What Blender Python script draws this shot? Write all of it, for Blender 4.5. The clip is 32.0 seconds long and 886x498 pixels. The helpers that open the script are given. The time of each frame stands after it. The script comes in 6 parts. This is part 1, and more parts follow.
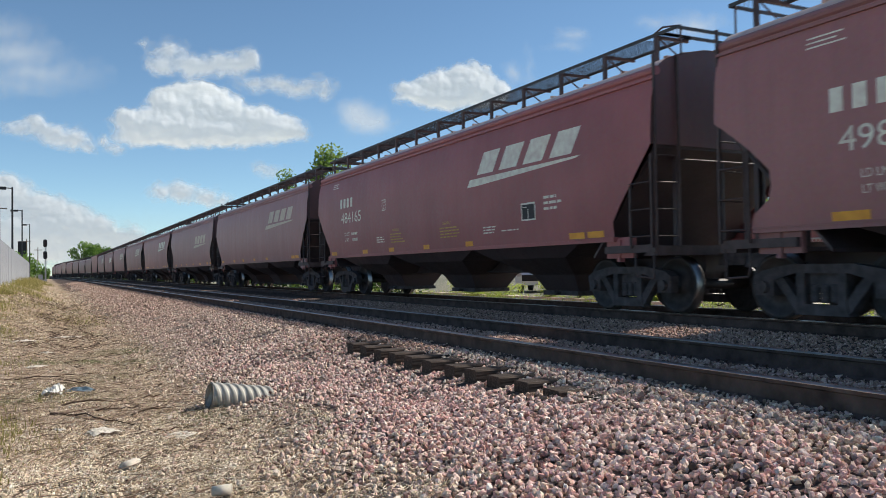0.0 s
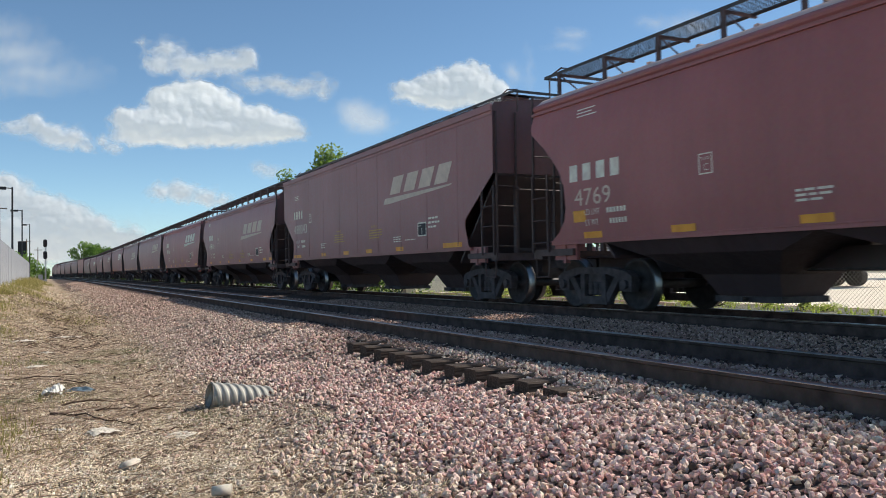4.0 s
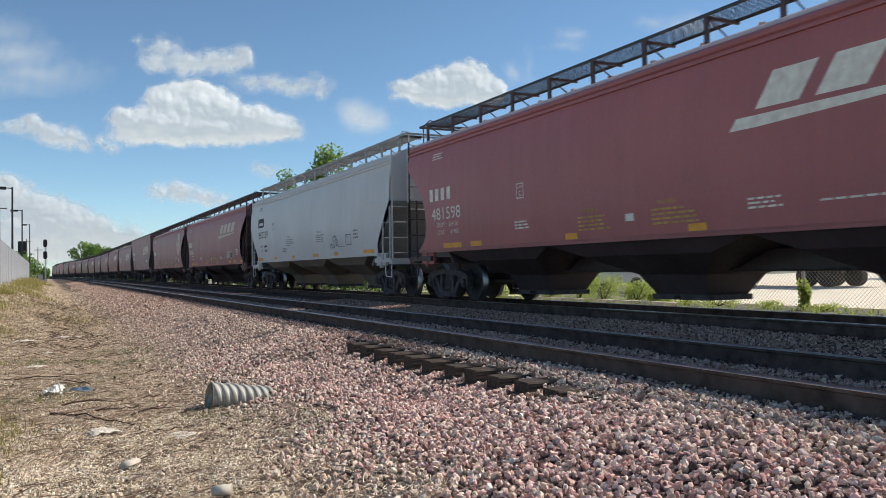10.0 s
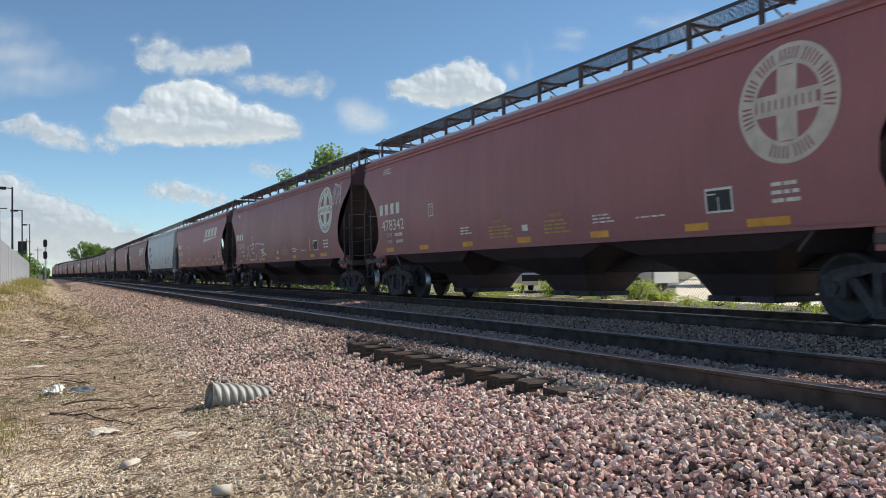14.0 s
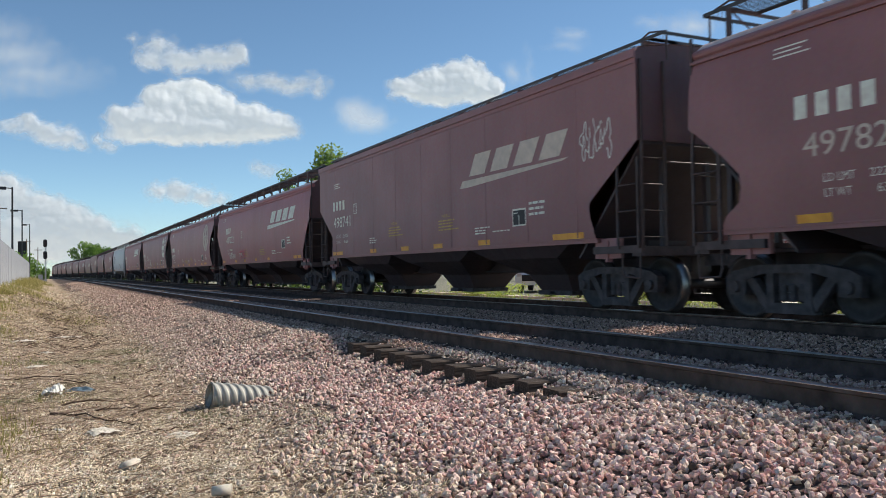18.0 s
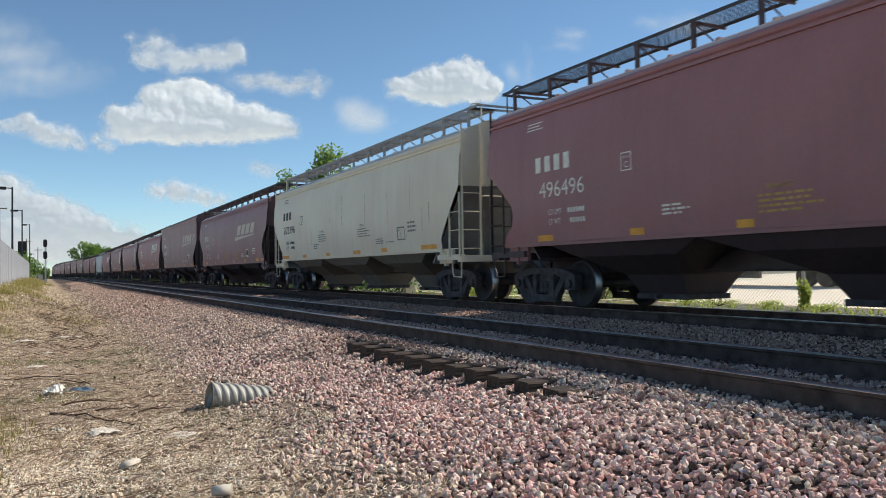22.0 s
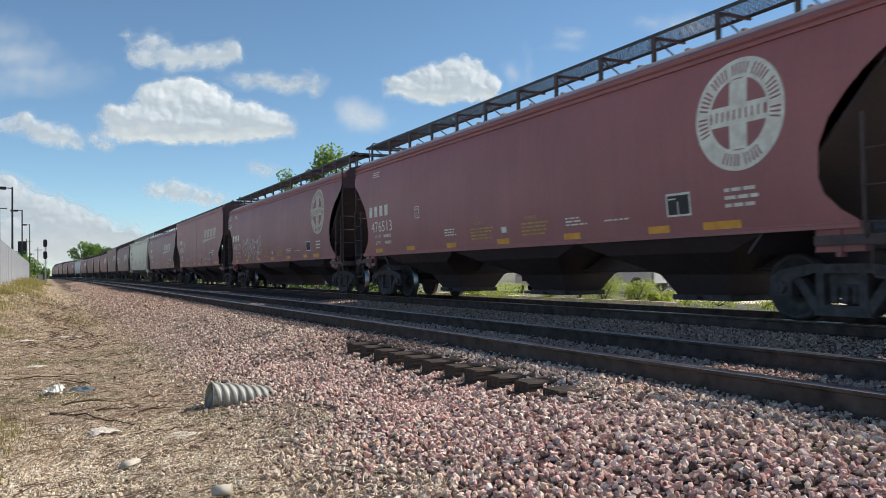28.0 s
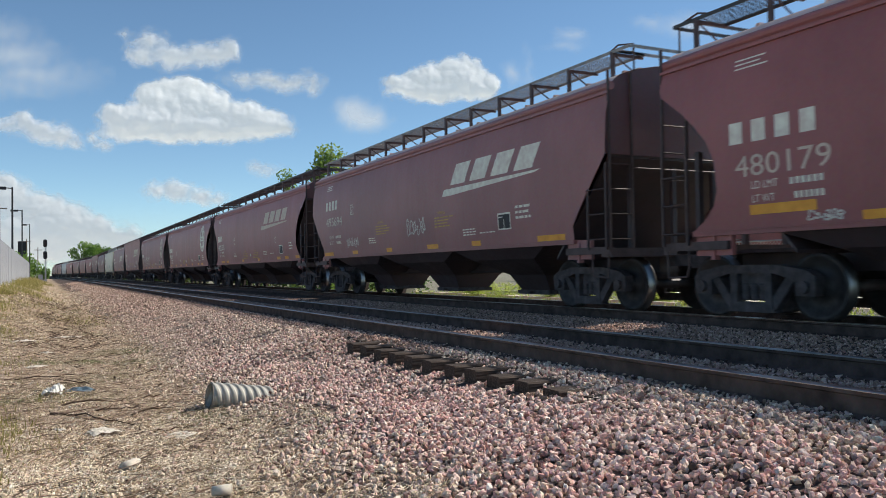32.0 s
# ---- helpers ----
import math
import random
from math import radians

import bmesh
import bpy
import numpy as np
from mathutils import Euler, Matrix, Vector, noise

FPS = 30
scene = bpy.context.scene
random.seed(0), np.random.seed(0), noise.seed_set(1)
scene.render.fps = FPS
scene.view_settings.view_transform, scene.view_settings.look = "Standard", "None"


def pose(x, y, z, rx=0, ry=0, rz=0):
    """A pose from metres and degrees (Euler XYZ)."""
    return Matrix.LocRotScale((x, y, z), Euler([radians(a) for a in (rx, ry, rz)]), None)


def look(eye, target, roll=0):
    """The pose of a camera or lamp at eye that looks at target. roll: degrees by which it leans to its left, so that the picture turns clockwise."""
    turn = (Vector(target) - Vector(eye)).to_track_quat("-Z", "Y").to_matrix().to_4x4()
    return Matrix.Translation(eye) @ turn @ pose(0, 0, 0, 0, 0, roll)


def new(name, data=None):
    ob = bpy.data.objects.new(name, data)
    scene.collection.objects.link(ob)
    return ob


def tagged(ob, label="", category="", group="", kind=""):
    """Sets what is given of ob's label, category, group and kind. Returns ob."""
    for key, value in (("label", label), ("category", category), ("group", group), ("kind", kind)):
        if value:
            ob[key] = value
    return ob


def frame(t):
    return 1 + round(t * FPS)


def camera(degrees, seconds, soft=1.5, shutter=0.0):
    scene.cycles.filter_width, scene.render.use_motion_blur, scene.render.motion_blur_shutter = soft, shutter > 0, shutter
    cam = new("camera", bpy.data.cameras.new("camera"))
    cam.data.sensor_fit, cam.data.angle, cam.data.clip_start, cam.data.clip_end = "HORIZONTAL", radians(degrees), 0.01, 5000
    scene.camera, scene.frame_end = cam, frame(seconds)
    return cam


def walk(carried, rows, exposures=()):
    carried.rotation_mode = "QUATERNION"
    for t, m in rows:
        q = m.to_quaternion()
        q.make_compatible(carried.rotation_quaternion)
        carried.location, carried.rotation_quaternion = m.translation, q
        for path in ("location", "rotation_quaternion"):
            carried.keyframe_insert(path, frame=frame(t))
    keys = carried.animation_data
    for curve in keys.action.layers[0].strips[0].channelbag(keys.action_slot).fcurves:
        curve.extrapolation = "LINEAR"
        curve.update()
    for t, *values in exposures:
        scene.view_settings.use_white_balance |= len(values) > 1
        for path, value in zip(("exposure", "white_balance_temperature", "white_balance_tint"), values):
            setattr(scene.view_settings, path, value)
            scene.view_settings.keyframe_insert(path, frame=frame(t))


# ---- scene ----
# Plan: Y runs along the tracks, X across them, z = 0 at the rail tops. The camera stands still beside the near track.
SECONDS = 32.0
cam = camera(58.23, SECONDS, soft=0.6, shutter=0.16)
EYE = Vector((0.0, 0.0, 0.758))
VIEW = Vector((math.sin(radians(26.632)) * math.cos(radians(1.484)), math.cos(radians(26.632)) * math.cos(radians(1.484)), math.sin(radians(1.484))))
STAND = look(EYE, EYE + VIEW, -0.846)
walk(cam, [(0.0, STAND), (SECONDS, STAND)], exposures=[(0.0, 0.10), (SECONDS, 0.10)])

# ---- light ----
SUN_TO = Vector((0.729, -0.012, 0.684)).normalized()
world = bpy.data.worlds.new("world")
scene.world = world
world.use_nodes = True
wn = world.node_tree.nodes
sky = wn.new("ShaderNodeTexSky")
sky.sky_type = "NISHITA"
sky.sun_disc = False
sky.sun_elevation = math.asin(SUN_TO.z)
sky.sun_rotation = math.atan2(SUN_TO.x, SUN_TO.y)
sky.air_density, sky.dust_density, sky.ozone_density = 0.72, 0.0, 1.0
wn["Background"].inputs["Strength"].default_value = 0.124
tint = wn.new("ShaderNodeMix")
tint.data_type, tint.blend_type = "RGBA", "MULTIPLY"
tint.inputs[0].default_value = 1.0
tint.inputs[7].default_value = (0.83, 0.97, 0.98, 1)
world.node_tree.links.new(sky.outputs[0], tint.inputs[6])
world.node_tree.links.new(tint.outputs[2], wn["Background"].inputs["Color"])
sun = new("sun", bpy.data.lights.new("sun", "SUN"))
sun.data.energy, sun.data.angle, sun.data.color = 5.0, radians(0.53), (1.0, 0.94, 0.85)
sun.matrix_world = look(SUN_TO * 100, (0, 0, 0))

# ---- materials ----


def mat(name, rough=0.7, metal=0.0):
    """A new node material: (material, nodes, link function, shader)."""
    m = bpy.data.materials.new(name)
    m.use_nodes = True
    nt = m.node_tree
    b = nt.nodes["Principled BSDF"]
    b.inputs["Roughness"].default_value, b.inputs["Metallic"].default_value = rough, metal
    if rough > 0.7:
        b.inputs["Specular IOR Level"].default_value = 0.22
    return m, nt.nodes, nt.links.new, b


def ramp(nodes, stops):
    r = nodes.new("ShaderNodeValToRGB")
    el = r.color_ramp.elements
    while len(el) < len(stops):
        el.new(0.5)
    for e, (p, c) in zip(el, stops):
        e.position, e.color = p, (*c, 1)
    return r


def noise_tex(nodes, link, coord, scale, detail=4.0, rough=0.55):
    n = nodes.new("ShaderNodeTexNoise")
    n.inputs["Scale"].default_value, n.inputs["Detail"].default_value, n.inputs["Roughness"].default_value = scale, detail, rough
    if coord is not None:
        link(coord, n.inputs["Vector"])
    return n


def coords(nodes, link, kind="Object", scale=(1, 1, 1)):
    c = nodes.new("ShaderNodeTexCoord")
    mp = nodes.new("ShaderNodeMapping")
    mp.inputs["Scale"].default_value = scale
    link(c.outputs[kind], mp.inputs["Vector"])
    return mp.outputs[0]


def mixc(nodes, link, fac, a, b, mode="MIX"):
    n = nodes.new("ShaderNodeMix")
    n.data_type, n.blend_type = "RGBA", mode
    for s, v in ((n.inputs[0], fac), (n.inputs[6], a), (n.inputs[7], b)):
        if isinstance(v, (int, float)):
            s.default_value = v
        elif isinstance(v, tuple):
            s.default_value = (*v, 1)
        else:
            link(v, s)
    return n.outputs[2]


def bump(nodes, link, shader, height, strength=0.4, dist=0.02):
    b = nodes.new("ShaderNodeBump")
    b.inputs["Strength"].default_value, b.inputs["Distance"].default_value = strength, dist
    link(height, b.inputs["Height"])
    link(b.outputs[0], shader.inputs["Normal"])


def plain(name, col, rough=0.7, metal=0.0, vary=0.25, scale=6.0, relief=0.15):
    """Paint, rubber, wood or metal of one colour with grain and stains."""
    m, n, link, b = mat(name, rough, metal)
    co = coords(n, link)
    big, fine = noise_tex(n, link, co, scale, 5), noise_tex(n, link, co, scale * 9, 3)
    lo, hi = tuple(c * (1 - vary) for c in col), tuple(min(1, c * (1 + vary)) for c in col)
    r = ramp(n, [(0.3, lo), (0.7, hi)])
    link(big.outputs[0], r.inputs[0])
    link(mixc(n, link, 0.25, r.outputs[0], fine.outputs["Color"], "SOFT_LIGHT"), b.inputs["Base Color"])
    if relief:
        bump(n, link, b, fine.outputs[0], relief, 0.004)
    return m


def car_paint(name, col, dirt, grime=0.5):
    """Weathered hopper car paint: streaks running down, dust, faded patches; a slight change from car to car."""
    m, n, link, b = mat(name, 0.55)
    b.inputs["Specular IOR Level"].default_value = 0.42
    info = n.new("ShaderNodeObjectInfo")
    co = coords(n, link)
    off = n.new("ShaderNodeVectorMath")
    off.operation = "MULTIPLY_ADD"
    link(info.outputs["Random"], off.inputs[0])
    off.inputs[1].default_value = (0, 97, 0)
    link(co, off.inputs[2])
    st = n.new("ShaderNodeMapping")
    st.inputs["Scale"].default_value = (1.0, 2.6, 0.30)
    link(off.outputs[0], st.inputs["Vector"])
    streak = noise_tex(n, link, st.outputs[0], 1.6, 6, 0.62)
    patch = noise_tex(n, link, off.outputs[0], 0.55, 4)
    fine = noise_tex(n, link, off.outputs[0], 14, 5, 0.7)
    base = mixc(n, link, info.outputs["Random"], tuple(c * 0.86 for c in col), tuple(c * 1.14 for c in col))
    r1 = ramp(n, [(0.40, (0, 0, 0)), (0.85, (1, 1, 1))])
    link(streak.outputs[0], r1.inputs[0])
    r2 = ramp(n, [(0.4, (0, 0, 0)), (0.7, (1, 1, 1))])
    link(patch.outputs[0], r2.inputs[0])
    mul = n.new("ShaderNodeMath")
    mul.operation = "MULTIPLY"
    link(r1.outputs[0], mul.inputs[0])
    mul.inputs[1].default_value = grime
    c1 = mixc(n, link, mul.outputs[0], base, dirt)
    mul2 = n.new("ShaderNodeMath")
    mul2.operation = "MULTIPLY"
    link(r2.outputs[0], mul2.inputs[0])
    mul2.inputs[1].default_value = 0.35
    c2 = mixc(n, link, mul2.outputs[0], c1, tuple(min(1, c * 1.35 + 0.015) for c in col))
    c3 = mixc(n, link, 0.3, c2, fine.outputs["Color"], "SOFT_LIGHT")
    link(c3, b.inputs["Base Color"])
    rr = ramp(n, [(0.3, (0.38,) * 3), (0.7, (0.60,) * 3)])
    link(fine.outputs[0], rr.inputs[0])
    link(rr.outputs[0], b.inputs["Roughness"])
    # sheets buckle between the welds
    dent = n.new("ShaderNodeMapping")
    dent.inputs["Scale"].default_value = (0.3, 1.15, 0.14)
    link(off.outputs[0], dent.inputs["Vector"])
    wave = noise_tex(n, link, dent.outputs[0], 1.0, 2, 0.5)
    both = n.new("ShaderNodeMath")
    both.operation = "MULTIPLY_ADD"
    link(wave.outputs[0], both.inputs[0])
    both.inputs[1].default_value = 1.3
    link(patch.outputs[0], both.inputs[2])
    bump(n, link, b, both.outputs[0], 0.5, 0.07)
    return m


M = {}
M["red"] = car_paint("paint_red", (0.415, 0.140, 0.136), (0.27, 0.115, 0.112), 0.36)
M["brown"] = car_paint("paint_brown", (0.375, 0.170, 0.163), (0.255, 0.132, 0.127), 0.36)
M["mid"] = car_paint("paint_mid", (0.395, 0.147, 0.140), (0.255, 0.114, 0.108), 0.4)
M["grey"] = car_paint("paint_grey", (0.62, 0.60, 0.58), (0.47, 0.45, 0.425), 0.25)
M["beige"] = car_paint("paint_beige", (0.84, 0.71, 0.53), (0.60, 0.49, 0.36), 0.28)
M["roof_red"] = car_paint("dusty_roof_red", (0.62, 0.46, 0.41), (0.38, 0.26, 0.23), 0.6)
# Red cars' end sheets: grime, and the end's shade put into the paint.
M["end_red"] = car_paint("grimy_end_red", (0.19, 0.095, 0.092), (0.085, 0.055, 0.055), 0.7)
M["roof_pale"] = car_paint("dusty_roof_pale", (0.60, 0.57, 0.52), (0.42, 0.39, 0.35), 0.6)
# Undersides and red slope sheets: grime plus painted-in shade from under the car.
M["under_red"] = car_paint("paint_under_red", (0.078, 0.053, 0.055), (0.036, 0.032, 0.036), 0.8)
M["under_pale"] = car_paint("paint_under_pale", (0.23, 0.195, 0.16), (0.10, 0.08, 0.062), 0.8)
M["fitting"] = plain("dark_fitting_paint", (0.085, 0.055, 0.052), 0.6, 0.0, 0.35, 6, 0)
# Pale cars' slope sheets: shade of the end recess painted in as dark grey.
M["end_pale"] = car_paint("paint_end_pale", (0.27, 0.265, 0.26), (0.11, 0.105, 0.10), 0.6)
M["steel_dark"] = plain("truck_steel", (0.088, 0.076, 0.078), 0.75, 0.0, 0.4, 7)
M["wheel"] = plain("wheel_steel", (0.055, 0.048, 0.048), 0.6, 0.25, 0.4, 8)
M["tread"] = plain("wheel_tread_steel", (0.34, 0.33, 0.32), 0.34, 1.0, 0.15, 12, 0)
M["grate"] = plain("dark_grating", (0.075, 0.072, 0.072), 0.6, 0.3, 0.25, 9, 0)
M["grate_pale"] = plain("grey_grating", (0.34, 0.33, 0.31), 0.6, 0.3, 0.25, 9, 0)
M["white_paint"] = plain("stencil_white", (0.95, 0.84, 0.71), 0.7, 0, 0.18, 7, 0)
M["old_white"] = plain("faded_white", (0.74, 0.62, 0.51), 0.75, 0, 0.12, 5, 0)
M["black_paint"] = plain("stencil_black", (0.055, 0.05, 0.048), 0.7, 0, 0.2, 7, 0)
M["faded_black"] = plain("faded_black_stencil", (0.27, 0.245, 0.21), 0.7, 0, 0.2, 7, 0)
M["yellow"] = plain("reflective_yellow", (1.0, 0.41, 0.05), 0.45, 0, 0.2, 5, 0)
M["dull_yellow"] = plain("stencil_yellow", (0.58, 0.38, 0.10), 0.7, 0, 0.3, 6, 0)
M["rust"] = plain("rust_brown", (0.25, 0.20, 0.155), 0.85, 0, 0.3, 9, 0)
M["pink"] = plain("pink_tag", (0.75, 0.12, 0.18), 0.6, 0, 0.1, 6, 0)
M["tag_white"] = plain("spray_white", (0.84, 0.78, 0.69), 0.7, 0, 0.25, 9, 0)
M["rail_side"] = plain("rusty_rail", (0.098, 0.068, 0.058), 0.9, 0.0, 0.45, 5)
M["rail_head"] = plain("polished_rail", (0.36, 0.34, 0.33), 0.30, 1.0, 0.25, 5, 0)
M["rail_head_dull"] = plain("worn_rail_head", (0.42, 0.39, 0.37), 0.30, 1.0, 0.3, 4, 0)


def wood_tie():
    m, n, link, b = mat("creosoted_wood", 0.88)
    co = coords(n, link, "Object", (1.2, 14, 14))
    g = noise_tex(n, link, co, 3.0, 6, 0.65)
    r = ramp(n, [(0.3, (0.024, 0.017, 0.013)), (0.55, (0.070, 0.051, 0.040)), (0.8, (0.22, 0.17, 0.135))])
    link(g.outputs[0], r.inputs[0])
    link(r.outputs[0], b.inputs["Base Color"])
    bump(n, link, b, g.outputs[0], 0.7, 0.02)
    return m


def stone_material(name, stops):
    """Loose pieces, each with a colour of its own out of the ramp."""
    m, n, link, b = mat(name, 0.85)
    geo = n.new("ShaderNodeNewGeometry")
    info = n.new("ShaderNodeObjectInfo")
    add = n.new("ShaderNodeMath")
    add.operation = "ADD"
    link(geo.outputs["Random Per Island"], add.inputs[0])
    link(info.outputs["Random"], add.inputs[1])
    fr = n.new("ShaderNodeMath")
    fr.operation = "FRACT"
    link(add.outputs[0], fr.inputs[0])
    r = ramp(n, stops)
    link(fr.outputs[0], r.inputs[0])
    co = coords(n, link, "Object")
    f = noise_tex(n, link, co, 45, 4, 0.7)
    link(mixc(n, link, 0.65, r.outputs[0], f.outputs["Color"], "SOFT_LIGHT"), b.inputs["Base Color"])
    bump(n, link, b, f.outputs[0], 0.8, 0.012)
    return m


def ground_material():
    """Dry dirt with straw and pebbles beside the track, ballast under the rails, grass towards the fence and far off."""
    m, n, link, b = mat("ground_surface", 0.93)
    co = coords(n, link, "Object")
    sep = n.new("ShaderNodeSeparateXYZ")
    link(co, sep.inputs[0])
    edge = noise_tex(n, link, co, 1.3, 4)
    a1 = n.new("ShaderNodeMath")
    a1.operation = "MULTIPLY_ADD"
    link(edge.outputs[0], a1.inputs[0])
    a1.inputs[1].default_value = 1.6
    link(sep.outputs["X"], a1.inputs[2])

    def band(lo, hi):
        r = n.new("ShaderNodeMapRange")
        r.interpolation_type = "SMOOTHSTEP"
        r.inputs["From Min"].default_value, r.inputs["From Max"].default_value = lo, hi
        link(a1.outputs[0], r.inputs["Value"])
        return r.outputs[0]

    fine, mid, big = noise_tex(n, link, co, 40, 6, 0.7), noise_tex(n, link, co, 7, 5, 0.6), noise_tex(n, link, co, 0.7, 4)
    dirt = ramp(n, [(0.28, (0.14, 0.085, 0.055)), (0.5, (0.40, 0.29, 0.195)), (0.72, (0.72, 0.59, 0.43))])
    link(mid.outputs[0], dirt.inputs[0])
    d2 = mixc(n, link, 0.6, dirt.outputs[0], fine.outputs["Color"], "SOFT_LIGHT")
    grass = ramp(n, [(0.3, (0.06, 0.075, 0.022)), (0.7, (0.19, 0.18, 0.07))])
    link(mid.outputs[0], grass.inputs[0])
    gm = ramp(n, [(0.52, (0, 0, 0)), (0.68, (1, 1, 1))])
    link(big.outputs[0], gm.inputs[0])
    d3 = mixc(n, link, gm.outputs[0], d2, grass.outputs[0])
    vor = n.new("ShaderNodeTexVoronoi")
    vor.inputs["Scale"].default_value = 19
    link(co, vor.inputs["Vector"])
    # Bed colours kept dark so gaps between the loose stones look shaded.
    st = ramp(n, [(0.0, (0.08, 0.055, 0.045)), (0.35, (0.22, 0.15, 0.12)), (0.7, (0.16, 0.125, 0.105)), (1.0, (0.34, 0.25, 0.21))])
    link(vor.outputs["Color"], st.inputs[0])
    # Cell rims darkened: crevice shade put into the colour.
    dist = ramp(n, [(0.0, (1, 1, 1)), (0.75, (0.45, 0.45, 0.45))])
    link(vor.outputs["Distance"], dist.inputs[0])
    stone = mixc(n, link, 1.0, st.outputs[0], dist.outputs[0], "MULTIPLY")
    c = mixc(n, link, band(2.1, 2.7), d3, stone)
    lot = ramp(n, [(0.3, (0.10, 0.11, 0.045)), (0.6, (0.34, 0.31, 0.24))])
    link(mid.outputs[0], lot.inputs[0])
    c = mixc(n, link, band(14.0, 15.2), c, lot.outputs[0])
    link(c, b.inputs["Base Color"])
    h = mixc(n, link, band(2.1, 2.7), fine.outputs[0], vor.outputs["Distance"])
    bump(n, link, b, h, 1.0, 0.05)
    return m


M["tie"] = wood_tie()
M["stone"] = stone_material("crushed_stone", [(0.0, (0.07, 0.048, 0.042)), (0.10, (0.44, 0.235, 0.20)), (0.34, (0.85, 0.545, 0.45)), (0.46, (0.38, 0.26, 0.23)),
                                              (0.70, (0.97, 0.75, 0.63)), (0.84, (0.62, 0.35, 0.30)), (1.0, (0.96, 0.84, 0.73))])
M["old_straw"] = stone_material("brown_straw", [(0.0, (0.075, 0.045, 0.030)), (0.35, (0.27, 0.18, 0.115)), (0.7, (0.46, 0.335, 0.225)), (1.0, (0.72, 0.57, 0.40))])
# Track ballast: grime, with some of the train's shade put into the colour.
M["stone_grimy_shaded"] = stone_material("grimy_stone", [(0.0, (0.07, 0.047, 0.036)), (0.2, (0.32, 0.205, 0.155)), (0.45, (0.60, 0.405, 0.31)), (0.7, (0.35, 0.23, 0.18)), (1.0, (0.82, 0.60, 0.475))])
M["stone_dusty_warm"] = stone_material("dusty_stone", [(0.0, (0.12, 0.080, 0.060)), (0.22, (0.52, 0.37, 0.28)), (0.5, (0.84, 0.65, 0.50)), (0.75, (0.46, 0.32, 0.245)), (1.0, (0.95, 0.82, 0.66))])
M["pebble"] = stone_material("tan_pebble", [(0.0, (0.14, 0.09, 0.06)), (0.22, (0.66, 0.52, 0.36)), (0.5, (0.92, 0.79, 0.58)), (0.7, (0.46, 0.30, 0.20)), (1.0, (0.97, 0.90, 0.74))])
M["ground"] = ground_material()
M["wall"] = plain("painted_panel_wall", (0.30, 0.31, 0.325), 0.7, 0, 0.15, 0.8)
M["concrete"] = plain("pale_concrete", (0.86, 0.75, 0.58), 0.85, 0, 0.12, 1.5)
M["black"] = plain("black_metal", (0.018, 0.018, 0.02), 0.5, 0.3, 0.3, 5)
M["galv"] = plain("galvanized_steel", (0.42, 0.43, 0.43), 0.45, 0.8, 0.15, 6, 0)
M["wood_pole"] = plain("weathered_pole", (0.17, 0.13, 0.10), 0.9, 0, 0.3, 3)
M["straw"] = stone_material("dry_straw", [(0.0, (0.12, 0.08, 0.05)), (0.3, (0.42, 0.32, 0.21)), (0.6, (0.74, 0.61, 0.43)), (1.0, (0.95, 0.85, 0.68))])


def leafy(name, col, vary, scale):
    """Leaves that let the sun through."""
    m = plain(name, col, 0.55, 0, vary, scale, 0)
    n, link = m.node_tree.nodes, m.node_tree.links.new
    b, out = n["Principled BSDF"], n["Material Output"]
    tl, mx = n.new("ShaderNodeBsdfTranslucent"), n.new("ShaderNodeMixShader")
    tl.inputs["Color"].default_value = (col[0] * 2.6, col[1] * 2.3, col[2] * 1.6, 1)
    mx.inputs[0].default_value = 0.45
    link(b.outputs[0], mx.inputs[1])
    link(tl.outputs[0], mx.inputs[2])
    link(mx.outputs[0], out.inputs["Surface"])
    return m


M["twig"] = plain("dark_twig", (0.12, 0.08, 0.055), 0.9, 0, 0.3, 8, 0)
M["leaf"] = leafy("green_leaf", (0.135, 0.215, 0.055), 0.45, 0.9)
M["leaf_dark"] = leafy("dark_leaf", (0.09, 0.165, 0.038), 0.4, 0.5)
M["weed"] = leafy("weed_leaf", (0.27, 0.34, 0.10), 0.4, 2)
M["dry_grass"] = leafy("dry_grass_blade", (0.19, 0.185, 0.07), 0.4, 1)
# Leaf colour darkened to stand for shade beneath the far cars.
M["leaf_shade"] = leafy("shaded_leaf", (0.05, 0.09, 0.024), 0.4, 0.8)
M["bark"] = plain("bark", (0.10, 0.075, 0.055), 0.9, 0, 0.4, 6)
M["plastic_pipe"] = plain("grey_pipe_plastic", (0.44, 0.41, 0.35), 0.6, 0, 0.2, 9)
M["pipe_inside"] = plain("pipe_lining", (0.27, 0.235, 0.19), 0.8, 0, 0.3, 9)
M["white_plastic"] = plain("white_plastic", (0.66, 0.62, 0.55), 0.45, 0, 0.1, 9)
M["blue_plastic"] = plain("blue_plastic", (0.13, 0.19, 0.23), 0.4, 0, 0.3, 9)
M["paper"] = plain("bleached_paper", (0.58, 0.52, 0.43), 0.8, 0, 0.3, 9)
M["van_white"] = plain("vehicle_white", (0.75, 0.75, 0.74), 0.3, 0, 0.06, 2, 0)
M["trailer_red"] = plain("trailer_maroon", (0.20, 0.06, 0.05), 0.4, 0, 0.15, 1, 0)
M["glass_dark"] = plain("tinted_glass", (0.02, 0.025, 0.03), 0.08, 0, 0.1, 2, 0)
M["rubber"] = plain("tyre_rubber", (0.025, 0.024, 0.024), 0.8, 0, 0.3, 6, 0)
M["rim"] = plain("alloy_rim", (0.6, 0.6, 0.6), 0.3, 0.9, 0.1, 6, 0)
M["signal_lens"] = plain("dark_signal_lens", (0.03, 0.005, 0.005), 0.15, 0, 0.1, 6, 0)

# ---- mesh tools ----


